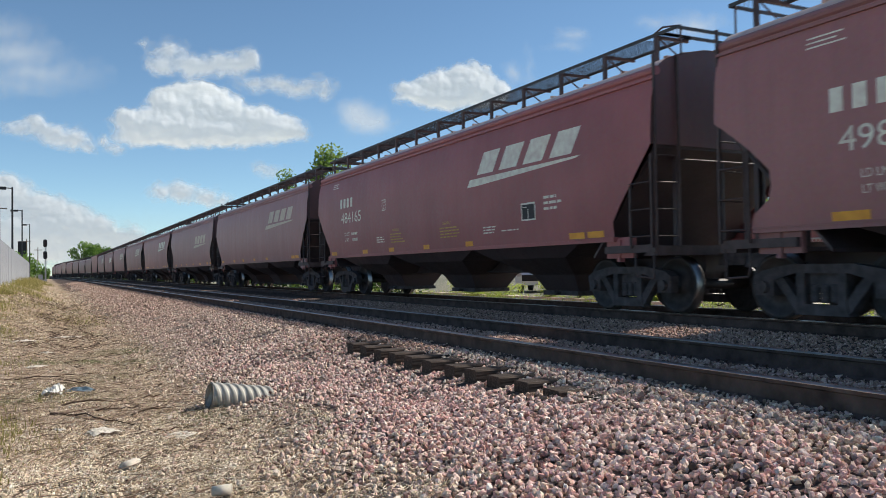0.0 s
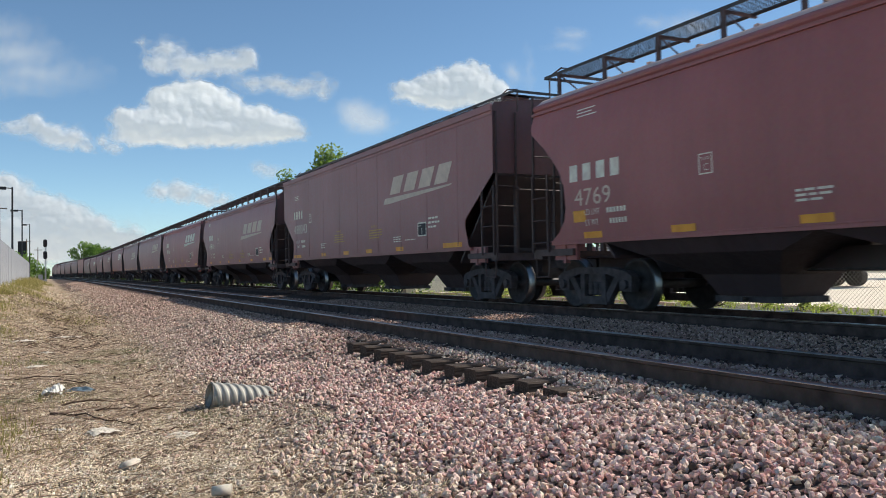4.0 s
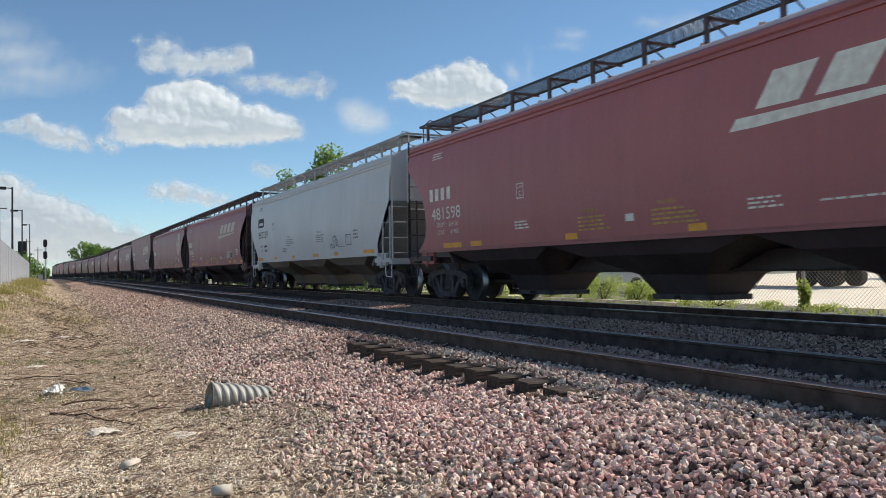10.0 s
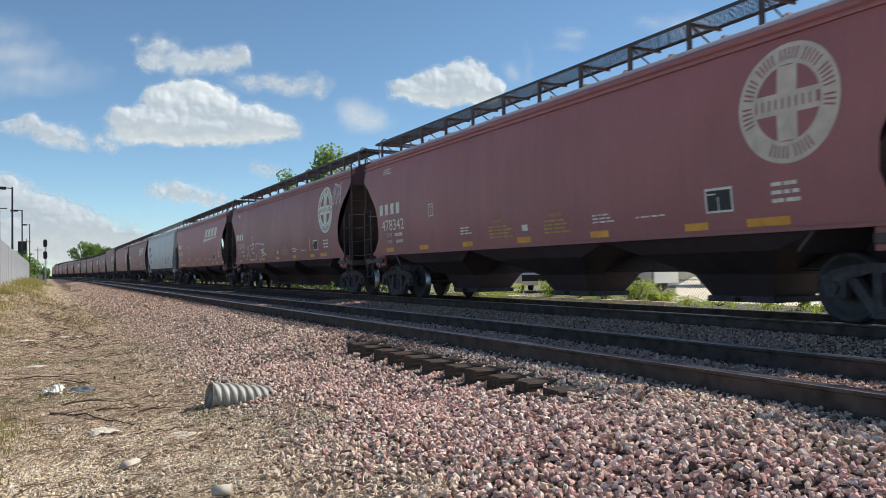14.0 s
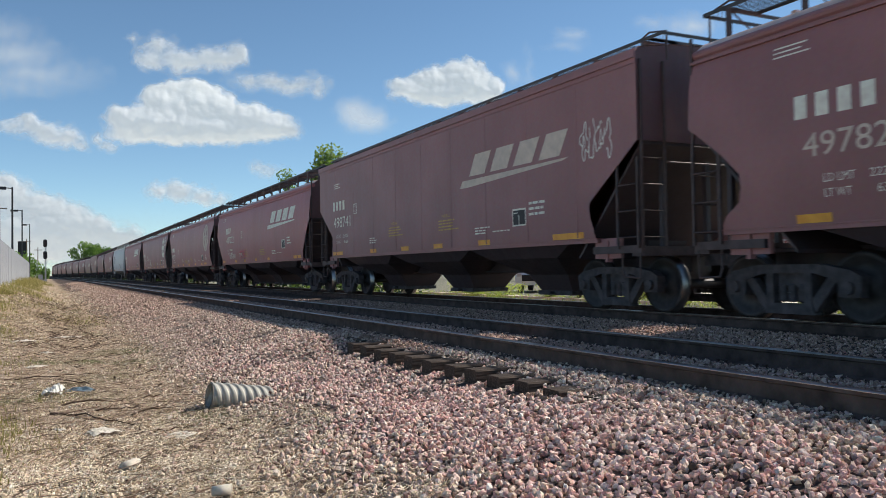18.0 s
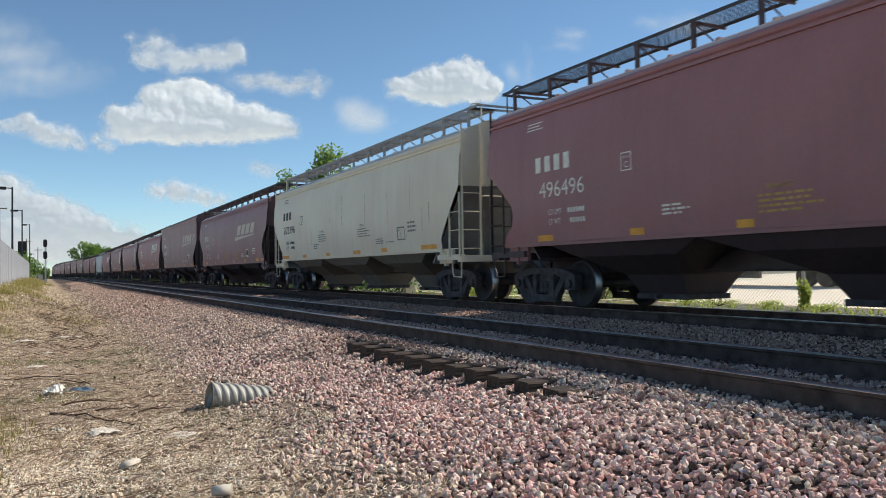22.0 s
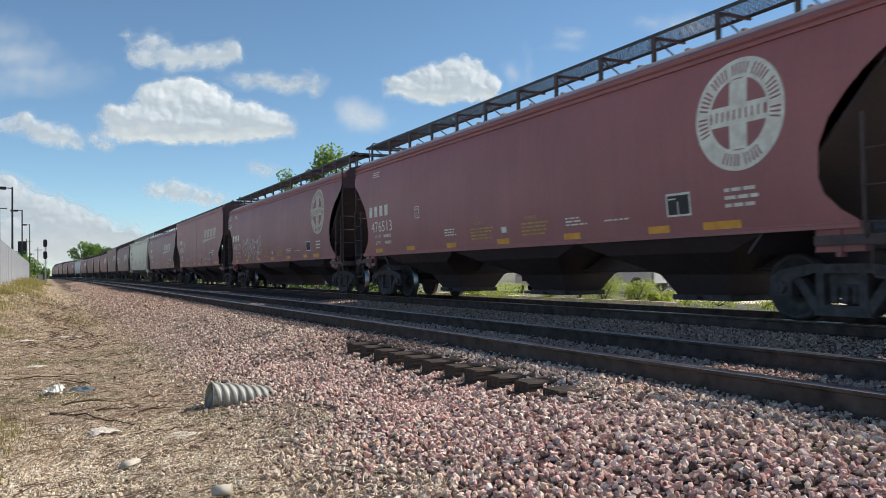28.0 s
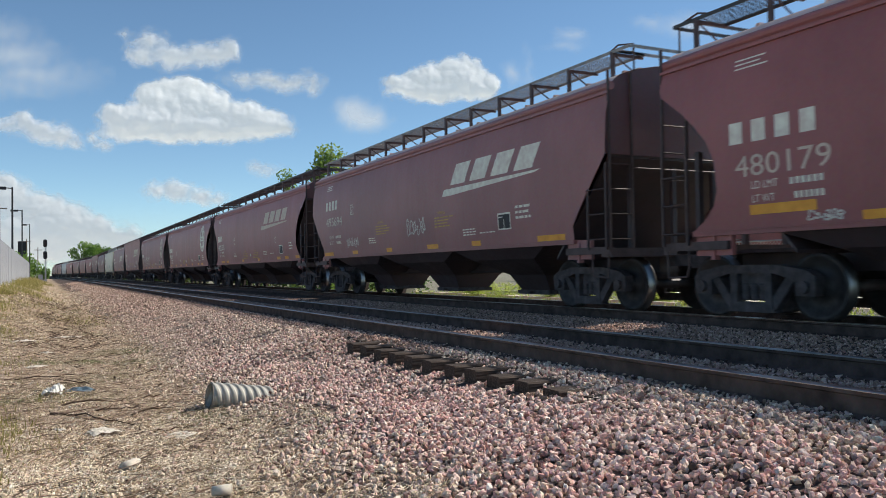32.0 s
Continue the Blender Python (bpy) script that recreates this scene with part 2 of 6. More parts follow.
class Geo:
    """Collects vertices and faces for one mesh."""

    def __init__(self):
        self.v, self.f = [], []

    def add(self, verts, faces):
        k = len(self.v)
        self.v += [tuple(p) for p in verts]
        self.f += [tuple(i + k for i in q) for q in faces]
        return self

    def box(self, x0, x1, y0, y1, z0, z1):
        v = [(x, y, z) for x in (x0, x1) for y in (y0, y1) for z in (z0, z1)]
        return self.add(v, [(0, 1, 3, 2), (4, 6, 7, 5), (0, 4, 5, 1), (2, 3, 7, 6), (0, 2, 6, 4), (1, 5, 7, 3)])

    def bar(self, p, q, r, n=6, r2=None, caps=True):
        """A round bar from p to q."""
        p, q = Vector(p), Vector(q)
        d = (q - p).normalized()
        a = d.cross(Vector((0, 0, 1)) if abs(d.z) < 0.9 else Vector((1, 0, 0))).normalized()
        b = d.cross(a)
        r2 = r if r2 is None else r2
        ring = [(a * math.cos(i * 2 * math.pi / n) + b * math.sin(i * 2 * math.pi / n)) for i in range(n)]
        v = [p + u * r for u in ring] + [q + u * r2 for u in ring]
        f = [(i, (i + 1) % n, n + (i + 1) % n, n + i) for i in range(n)]
        if caps:
            f += [tuple(range(n - 1, -1, -1)), tuple(range(n, 2 * n))]
        return self.add(v, f)

    def path(self, pts, r, n=6):
        for p, q in zip(pts[:-1], pts[1:]):
            self.bar(p, q, r, n)
        return self

    def prism(self, poly, x0, x1):
        """A (y, z) outline pushed from x0 to x1."""
        n = len(poly)
        v = [(x0, y, z) for y, z in poly] + [(x1, y, z) for y, z in poly]
        return self.add(v, [tuple(range(n)), tuple(range(2 * n - 1, n - 1, -1))] + [(i, n + i, n + (i + 1) % n, (i + 1) % n) for i in range(n)])

    def lathe(self, prof, axis_x=True, n=24, at=(0, 0, 0)):
        """A (offset, radius) profile turned about X (or Z)."""
        v = []
        for o, r in prof:
            for i in range(n):
                c, s = r * math.cos(i * 2 * math.pi / n), r * math.sin(i * 2 * math.pi / n)
                v.append((at[0] + o, at[1] + c, at[2] + s) if axis_x else (at[0] + c, at[1] + s, at[2] + o))
        f = [(k * n + i, k * n + (i + 1) % n, (k + 1) * n + (i + 1) % n, (k + 1) * n + i) for k in range(len(prof) - 1) for i in range(n)]
        f += [tuple(range(n)), tuple(range((len(prof) - 1) * n, len(prof) * n))]
        return self.add(v, f)

    def mesh(self, name, material, smooth=False):
        me = bpy.data.meshes.new(name)
        me.from_pydata(self.v, [], self.f)
        bm = bmesh.new()
        bm.from_mesh(me)
        bmesh.ops.recalc_face_normals(bm, faces=bm.faces)
        bm.to_mesh(me)
        bm.free()
        if smooth:
            me.shade_smooth()
        me.materials.append(M[material] if isinstance(material, str) else material)
        return me


def part(name, geo, material, parent, label="", smooth=False, at=None):
    """One mesh object under a thing or a part."""
    ob = new(name, geo if isinstance(geo, bpy.types.Mesh) else geo.mesh(name, material, smooth))
    ob.parent = parent
    if at is not None:
        ob.matrix_basis = at
    return tagged(ob, label)


def thing(name, geo, material, m, label, category, group="", kind="", smooth=False):
    ob = new(name, geo if isinstance(geo, bpy.types.Mesh) else (geo.mesh(name, material, smooth) if geo else None))
    ob.matrix_basis = m
    return tagged(ob, label, category, group, kind)


# ---- the line of the tracks: straight, then a gentle S away from the camera ----
NEAR_C, FAR_C, GAUGE = 5.167, 9.930, 1.505
HEADING = [(-1e4, 0.0), (150.0, 0.0), (232.0, -0.060), (345.0, 0.0065), (1e5, 0.0065)]


def heading(y):
    return float(np.interp(y, [a for a, _ in HEADING], [b for _, b in HEADING]))


_ys = np.arange(0.0, 1500.0, 1.0)
_off = np.concatenate([[0], np.cumsum([heading(y + 0.5) for y in _ys[:-1]])])


def bend(y):
    """How far the line has swung sideways at y."""
    return float(np.interp(y, _ys, _off))


def ground_z(x, y):
    """Height of the ground sheet."""
    u = x - bend(y)
    left = float(np.interp(y, [0, 8, 20, 46, 200], [-0.62, -0.58, -0.26, 0.28, 0.1]))
    low = float(np.interp(y, [0, 40, 120], [-0.62, -0.52, -0.40]))
    s = min(1.0, max(0.0, (u + 1.6) / 2.6))
    z = left + (low - left) * s * s * (3 - 2 * s)
    if u > 1.2:
        z = float(np.interp(u, [1.2, 1.7, 3.2, 3.65, 6.75, 7.4, 8.4, 11.6, 13.6, 15.5, 18, 60, 3000], [low, low + 0.03, -0.25, -0.185, -0.185, -0.25, -0.185, -0.185, -0.52, -0.48, -0.42, -0.42, -2.0]))
        if 3.9 < y < 11.0 and 2.3 < u < 4.05:
            # the shoulder has slipped here and bares the tie ends
            z -= 0.13 * min(1, (y - 3.9) / 2.6, (11.0 - y) / 0.9) * min(1, (u - 2.3) / 0.7) * min(1, (4.05 - u) / 0.45)
    return z


def ground():
    xs = sorted(set([-2500, -600, -200, -80, -40, -20, -12, -8, -6, -5, -4] + [round(-3 + 0.25 * i, 2) for i in range(20)] + [round(2 + 0.15 * i, 2) for i in range(80)] + [14.2, 14.8, 15.5, 16.5, 18, 20, 24, 30, 40, 60, 100, 200, 500, 1200, 3000]))
    ys = [-2500, -600, -200, -60, -30, -15, -8, -4] + [round(-2 + 0.4 * i, 2) for i in range(60)] + [22 + 2 * i for i in range(40)] + [105, 115, 125, 140, 155, 170, 185, 200, 215, 230, 245, 260, 280, 300, 330, 360, 400, 460, 550, 700, 1000, 1600, 3000]
    g = Geo()
    for y in ys:
        for x in xs:
            # The strip along the tracks follows their bend.
            xx = x + (bend(y) if -20 <= x <= 30 else 0)
            rough_ = 0.035 * noise.noise((xx * 1.3, y * 1.3, 0)) + 0.02 * noise.noise((xx * 4, y * 4, 7)) if x < 3.4 and abs(y) < 60 else 0
            g.v.append((xx, y, ground_z(xx, y) + rough_))
    n = len(xs)
    g.f = [(j * n + i, j * n + i + 1, (j + 1) * n + i + 1, (j + 1) * n + i) for j in range(len(ys) - 1) for i in range(n - 1)]
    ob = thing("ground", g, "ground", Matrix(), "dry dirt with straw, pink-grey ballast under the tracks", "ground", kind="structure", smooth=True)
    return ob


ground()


def sweep(name, profile, xc, material, ys, z0=0.0):
    """A (x, z) outline carried along the line of the track."""
    g = Geo()
    n = len(profile)
    for y in ys:
        for px, pz in profile:
            g.v.append((xc + px + bend(y), y, z0 + pz))
    for k in range(len(ys) - 1):
        g.f += [(k * n + i, k * n + (i + 1) % n, (k + 1) * n + (i + 1) % n, (k + 1) * n + i) for i in range(n)]
    g.f += [tuple(range(n)), tuple(range((len(ys) - 1) * n, len(ys) * n))]
    return g


RAIL_YS = [-60, -20, 0, 20, 60, 100, 150] + [160 + 10 * i for i in range(25)] + [450, 600, 800]
WEB = [(-0.075, -0.18), (0.075, -0.18), (0.075, -0.17), (0.012, -0.15), (0.010, -0.045), (0.034, -0.036), (0.036, -0.010), (-0.036, -0.010), (-0.034, -0.036), (-0.010, -0.045), (-0.012, -0.15), (-0.075, -0.17)]
HEAD = [(-0.0365, -0.012), (0.0365, -0.012), (0.0365, -0.008), (0.030, -0.001), (0.015, 0.0), (-0.015, 0.0), (-0.030, -0.001), (-0.0365, -0.008)]


def track(centre, head, label):
    t = thing("railway_track", None, None, Matrix(), label, "railway track", "tracks", "structure")
    for side in (-1, 1):
        r = part("rail", sweep("rail", WEB, centre + side * GAUGE / 2, "rail_side", RAIL_YS), "rail_side", t)
        part("rail_head", sweep("rail_head", HEAD, centre + side * GAUGE / 2, head, RAIL_YS), head, r, "worn steel running surface")
    return t


TRACK_NEAR = track(NEAR_C, "rail_head_dull", "rusty near track on dark wooden ties in pink ballast")
TRACK_FAR = track(FAR_C, "rail_head", "main track with polished rails under the train")

# ---- hopper cars ----
# Each style: half length of the side sheets, coupled half length, truck centre, side profile (z, half width) and end cut (z, set-back).
ROUND = [(1.25, 1.53), (1.7, 1.58), (2.2, 1.605), (2.8, 1.61), (3.3, 1.58), (3.62, 1.52), (3.82, 1.46), (3.90, 1.40), (4.00, 1.27), (4.12, 0.95), (4.22, 0.45), (4.24, 0.0)]
BOXY = [(1.25, 1.58), (1.7, 1.60), (2.2, 1.60), (2.8, 1.60), (3.3, 1.60), (3.7, 1.60), (4.02, 1.60), (4.16, 1.60), (4.24, 1.54), (4.34, 0.95), (4.38, 0.45), (4.40, 0.0)]
SLANT = [(1.25, 1.0), (1.5, 1.0), (2.65, 0.0), (5.0, 0.0)]
STEP = [(1.25, 1.12), (1.6, 1.24), (1.85, 1.26), (2.76, 0.0), (5.0, 0.0)]
CURVE = [(1.25, 0.62), (1.4, 0.86), (1.6, 1.06), (1.8, 1.13), (2.2, 1.10), (2.5, 0.96), (2.75, 0.74), (2.97, 0.5), (3.3, 0.05), (3.4, 0.0), (5.0, 0.0)]
NOTCH = [(1.25, 0.5), (1.43, 0.62), (1.6, 0.87), (1.8, 0.92), (1.98, 0.9), (2.31, 0.56), (2.6, 0.18), (2.72, 0.0), (5.0, 0.0)]
STYLE = {
    "boxy": dict(L=8.03, C=8.62, T=6.80, prof=BOXY, cut=STEP, ribs=10, board=4.50),
    "notch": dict(L=8.03, C=8.62, T=6.80, prof=ROUND, cut=NOTCH, ribs=0, board=4.50),
    "plain": dict(L=8.03, C=8.62, T=6.80, prof=ROUND, cut=SLANT, ribs=0, board=4.50),
    "curve": dict(L=8.58, C=9.17, T=7.35, prof=ROUND, cut=CURVE, ribs=0, board=4.50),
    "angle": dict(L=8.28, C=8.90, T=7.05, prof=ROUND, cut=SLANT, ribs=0, board=4.50),
}


def curve_at(table, z):
    return float(np.interp(z, [a for a, _ in table], [b for _, b in table]))


def side_x(style, z):
    return curve_at(STYLE[style]["prof"], min(z, 4.0))


def shell_mesh(s, kind):
    """The side sheet on one side (kind -1 or 1), or the roof between the eaves (kind 0)."""
    g = Geo()
    eave = [z for z, _ in s["prof"] if z > 3.8][0]
    zs = sorted(set([z for z, _ in s["prof"]] + [z for z, _ in s["cut"] if 1.25 < z < 3.6]))
    half = [(curve_at(s["prof"], z), z) for z in zs]
    if kind:
        ring = [(kind * x, z) for x, z in half if z <= eave]
    else:
        top = [p for p in half if p[1] >= eave]
        ring = [(-x, z) for x, z in top] + [(x, z) for x, z in reversed(top[:-1])]
    st = [-1.0 + i / 12 for i in range(25)]
    n = len(ring)
    for k in st:
        for x, z in ring:
            g.v.append((x, k * (s["L"] - curve_at(s["cut"], z)), z))
    for j in range(len(st) - 1):
        g.f += [(j * n + i, j * n + i + 1, (j + 1) * n + i + 1, (j + 1) * n + i) for i in range(n - 1)]
    me = g.mesh("side_sheet" if kind else "roof", "mid", True)
    me.set_sharp_from_angle(angle=radians(32))
    return me


def end_foot(s):
    """Height at which the upright end sheet gives way to the slope sheet."""
    return min(z for z, back in s["cut"] if back == 0.0)


def end_sheet_geo(s, e):
    """The upright end sheet, from the slope sheet's top to the roof."""
    g = Geo()
    foot = end_foot(s)
    half = [(curve_at(s["prof"], z), z) for z in sorted(set([z for z, _ in s["prof"] if z > foot] + [foot]))]
    w = [(-x + 0.012, z) for x, z in half] + [(x - 0.012, z) for x, z in reversed(half[:-1])]
    y = e * (s["L"] - 0.02)
    n = len(w)
    g.add([(x, y, z) for x, z in w] + [(x, y - e * 0.03, z) for x, z in w], [tuple(range(n)), tuple(range(2 * n - 1, n - 1, -1))] + [(i, (i + 1) % n, n + (i + 1) % n, n + i) for i in range(n)])
    return g


def slope_sheet_geo(s, e):
    """The steep sheet that carries the load from the end sheet down to the first bay."""
    foot, y = end_foot(s) + 0.02, e * (s["L"] - 0.05)
    back = (foot - 0.95) * 0.92
    return Geo().prism([(y, foot), (y - e * back, 0.95), (y - e * back, 0.90), (y, foot - 0.07)], -1.47, 1.47)


def bay_geo(y0, y1, b0, b1):
    """One funnel: wide top between y0 and y1 at the sill, narrowing to the outlet between b0 and b1."""
    v = []
    for w, z, k in ((1.51, 1.23, 0.0), (1.30, 0.95, 0.52), (0.66, 0.62, 0.90), (0.44, 0.28, 1.0)):
        a, c = y0 + (b0 - y0) * k, y1 + (b1 - y1) * k
        v += [(-w, a, z), (w, a, z), (w, c, z), (-w, c, z)]
    f = [(3, 2, 1, 0), (12, 13, 14, 15)]
    for k in (0, 4, 8):
        f += [(k + i, k + (i + 1) % 4, k + 4 + (i + 1) % 4, k + 4 + i) for i in range(4)]
    return Geo().add(v, f)


def grating(x0, x1, y0, y1, z, pitch=0.085):
    """Open expanded-steel grating: crossing strands with an edge bar on both sides."""
    g = Geo()
    w, y = x1 - x0, y0
    while y < y1:
        for d in (1, -1):
            a, b = (x0, x1) if d > 0 else (x1, x0)
            e = min(y1, y + w)
            k = (e - y) / w
            g.bar((a, y, z - 0.012), (a + (b - a) * k, e, z - 0.012), 0.006, 3, caps=False)
        y += pitch
    for x in (x0, x1):
        g.box(x - 0.006, x + 0.006, y0, y1, z - 0.05, z + 0.005)
    for y in (y0, y1):
        g.box(x0 - 0.006, x1 + 0.006, y - 0.006, y + 0.006, z - 0.05, z + 0.005)
    return g


def side_frame_geo(sx):
    g = Geo()
    x0, x1 = sx * 0.93, sx * 1.10
    g.prism([(-1.06, 0.50), (-1.06, 0.60), (-0.92, 0.68), (-0.45, 0.76), (0.45, 0.76), (0.92, 0.68), (1.06, 0.60), (1.06, 0.50), (0.72, 0.55), (0.40, 0.64), (-0.40, 0.64), (-0.72, 0.55)], x0, x1)
    for e in (-1, 1):
        g.prism([(e * 0.74, 0.57), (e * 0.60, 0.60), (e * 0.24, 0.16), (e * 0.40, 0.14)], x0 + sx * 0.02, x1 - sx * 0.02)
        g.prism([(e * 0.24, 0.16), (e * 0.36, 0.16), (e * 0.36, 0.68), (e * 0.24, 0.68)], x0, x1)
        g.prism([(e * 0.74, 0.34), (e * 1.04, 0.34), (e * 1.06, 0.58), (e * 0.72, 0.58)], x0 + sx * 0.01, x1 - sx * 0.01)
        g.bar((x0, e * 0.89, 0.457), (x1 + sx * 0.05, e * 0.89, 0.457), 0.085, 10)
    g.prism([(-0.40, 0.10), (0.40, 0.10), (0.36, 0.24), (-0.36, 0.24)], x0, x1)
    return g


def wheelset_mesh():
    g = Geo()
    for e in (-1, 1):
        prof = [(e * 0.70, 0.10), (e * 0.70, 0.14), (e * 0.735, 0.36), (e * 0.685, 0.39), (e * 0.680, 0.482), (e * 0.705, 0.484), (e * 0.722, 0.460), (e * 0.825, 0.454), (e * 0.825, 0.395), (e * 0.770, 0.36), (e * 0.745, 0.16), (e * 0.80, 0.13), (e * 0.80, 0.08)]
        g.lathe(prof, True, 24, (0, 0, 0))
        for i in range(3):
            a = i * 2 * math.pi / 3
            g.box(e * 0.80 - 0.01, e * 0.80 + 0.01, 0.05 * math.cos(a) - 0.012, 0.05 * math.cos(a) + 0.012, 0.05 * math.sin(a) - 0.012, 0.05 * math.sin(a) + 0.012)
    g.bar((-1.05, 0, 0), (1.05, 0, 0), 0.085, 12)
    me = g.mesh("wheelset", "wheel", True)
    me.materials.append(M["tread"])
    for p in me.polygons:
        r = math.hypot(p.center.y, p.center.z)
        if r > 0.447 and 0.705 < abs(p.center.x) < 0.80:
            p.material_index = 1
    return me


WHEELSET = wheelset_mesh()
FRAME_MESH = {sx: side_frame_geo(sx).mesh("side_frame", "steel_dark") for sx in (-1, 1)}
SPRING_MESH = Geo().lathe([(0.26 + 0.03 * _k, 0.055 if _k % 2 == 0 else 0.070) for _k in range(9)], False, 8).mesh("spring", "steel_dark", True)
BOLSTER = Geo().prism([(-0.22, 0.48), (0.22, 0.48), (0.22, 0.70), (-0.22, 0.70)], -1.02, 1.02).bar((0, 0, 0.62), (0, 0, 0.86), 0.2, 12).mesh("truck", "steel_dark")


def ladder(w, z0, z1, step=0.42, across="y"):
    """A ladder, its foot at z0: stiles w apart along y or x."""
    g = Geo()
    for k in (0, w):
        if across == "y":
            g.box(-0.03, 0.005, k - 0.018, k + 0.018, z0, z1)
        else:
            g.box(k - 0.018, k + 0.018, -0.018, 0.018, z0, z1)
    z = z0 + 0.18
    while z < z1 - 0.05:
        p, q = ((0.0 - 0.035, 0, z), (-0.035, w, z)) if across == "y" else ((0, 0.035, z), (w, 0.035, z))
        g.bar(p, q, 0.012, 6)
        z += step
    return g


def build_car(kind):
    s = STYLE[kind]
    L, T, C, zb = s["L"], s["T"], s["C"], s["board"]
    car = new("hopper_car")
    for k in (-1, 1):
        part("side_sheet", shell_mesh(s, k), None, car)
    part("roof", shell_mesh(s, 0), None, car, "dust-covered roof")
    for e in (-1, 1):
        part("end_sheet", end_sheet_geo(s, e), "mid", car)
        part("slope_sheet", slope_sheet_geo(s, e), "under_red", car)
        for sx in (-1, 1):
            plate = Geo().box(sx * 1.40, sx * 1.47, e * (T - 0.05), e * (T + 0.62), 0.90, 1.24).box(sx * 1.40, sx * 1.50, e * (T + 0.25), e * (T + 0.32), 0.84, 1.20)
            part("bolster_plate", plate, "mid", car)
    eave = [p for p in s["prof"] if p[0] > 3.85][0]
    for sx in (-1, 1):
        g = Geo()
        if kind == "boxy":
            g.box(sx * (1.60), sx * 1.645, -L, L, 4.06, 4.20)
            g.box(sx * (1.60), sx * 1.615, -L, L, 3.98, 4.06)
        else:
            g.bar((sx * 1.45, -L, 3.80), (sx * 1.45, L, 3.80), 0.072, 12)
            g.box(sx * 1.49, sx * 1.545, -L, L, 3.66, 3.70)
        part("top_chord", g, "mid", car)
        y1 = L - curve_at(s["cut"], 1.25)
        g = Geo().box(sx * 1.46, sx * 1.55, -y1, y1, 1.175, 1.25).box(sx * 1.42, sx * 1.57, -y1, y1, 1.232, 1.252)
        part("side_sill", g, "mid", car)
        if s["ribs"]:
            strip = Geo().box(sx * 1.597, sx * 1.6035, -0.012, 0.012, 1.28, 3.98).mesh("seam_strip", "mid")
            for i in range(1, s["ribs"]):
                part("seam_strip", strip, None, car, at=Matrix.Translation((0, -L + 2 * L * i / s["ribs"], 0)))
    # three bays with outlet gates
    q = L / 8.03
    for i, (b0, b1) in enumerate(((-4.65, -3.55), (-0.55, 0.55), (3.55, 4.65))):
        b0, b1 = b0 * q, b1 * q
        t0, t1 = ((-L + 1.9, -2.1 * q), (-2.4 * q, 2.4 * q), (2.1 * q, L - 1.9))[i]
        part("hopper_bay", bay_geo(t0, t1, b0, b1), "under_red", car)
        g = Geo().box(-0.50, 0.50, b0 - 0.05, b1 + 0.05, 0.20, 0.29)
        g.bar((-0.62, (b0 + b1) / 2, 0.25), (0.62, (b0 + b1) / 2, 0.25), 0.03, 8)
        part("outlet_gate", g, "steel_dark", car)
    g = Geo().box(-0.22, 0.22, -L + 0.3, L - 0.3, 0.66, 1.0)
    part("centre_sill", g, "under_red", car)
    g = Geo().bar((-0.3, -L + 0.6, 0.69), (-0.3, L - 3.2, 0.69), 0.018)
    part("brake_pipe", g, "steel_dark", car)
    for e in (-1, 1):
        g = Geo().box(-1.52, 1.52, e * (L - 0.26), e * (L + 0.02), 0.93, 1.08)
        g.box(-1.54, -1.46, e * (L - 1.25), e * L, 0.98, 1.10).box(1.46, 1.54, e * (L - 1.25), e * L, 0.98, 1.10)
        g.box(-0.5, 0.5, e * (L - 1.5), e * (L - 0.2), 0.94, 0.98)
        part("end_sill", g, "mid", car)
        g = Geo().box(-0.14, 0.14, e * (L - 0.1), e * (C - 0.18), 0.76, 0.98)
        g.prism([(e * (C - 0.2), 0.72), (e * (C + 0.10), 0.74), (e * (C + 0.14), 0.86), (e * (C + 0.06), 0.99), (e * (C - 0.2), 0.99)], -0.13, 0.09)
        part("coupler", g, "steel_dark", car)
        g = Geo().path([(0.25, e * (L + 0.05), 0.86), (0.24, e * (L + 0.3), 0.62), (0.10, e * (C - 0.02), 0.50)], 0.028)
        part("air_hose", g, "black", car)
        part("crossover_rail", Geo().path([(-1.02, e * (L + 0.02), 2.42), (-1.0, e * (L + 0.08), 2.42), (1.0, e * (L + 0.08), 2.42), (1.02, e * (L + 0.02), 2.42)], 0.014), "mid", car)
        # the end structure: posts from the end sill to the slope sheet
        for px in (-0.95, 0.0, 0.95):
            part("end_post", Geo().box(px - 0.045, px + 0.045, e * (L - 0.16) - 0.04, e * (L - 0.16) + 0.04, 1.05, 2.5), "mid", car)
        for sx in (-1, 1):
            g = ladder(0.50, 1.05, 2.5)
            yl = (L - 0.04 - 0.50) if e > 0 else -(L - 0.04)
            part("side_ladder", g, "mid", car, at=Matrix.Translation((-1.56, yl, 0)) if sx < 0 else Matrix.Translation((1.56, yl + 0.50, 0)) @ Matrix.Rotation(math.pi, 4, "Z"))
            g = ladder(0.48, 1.05, zb - 0.45, across="x")
            part("end_ladder", g, "mid", car, at=Matrix.Translation((sx * 1.52 if sx < 0 else 1.04, e * (L - 0.0), 0)))
            g = Geo().path([(sx * 1.52, e * (L - 0.50), 1.0), (sx * 1.52, e * (L - 0.50), 0.72), (sx * 1.52, e * (L - 0.46), 0.60), (sx * 1.52, e * (L - 0.08), 0.58), (sx * 1.52, e * (L - 0.06), 1.0)], 0.016)
            part("stirrup_step", g, "mid", car)
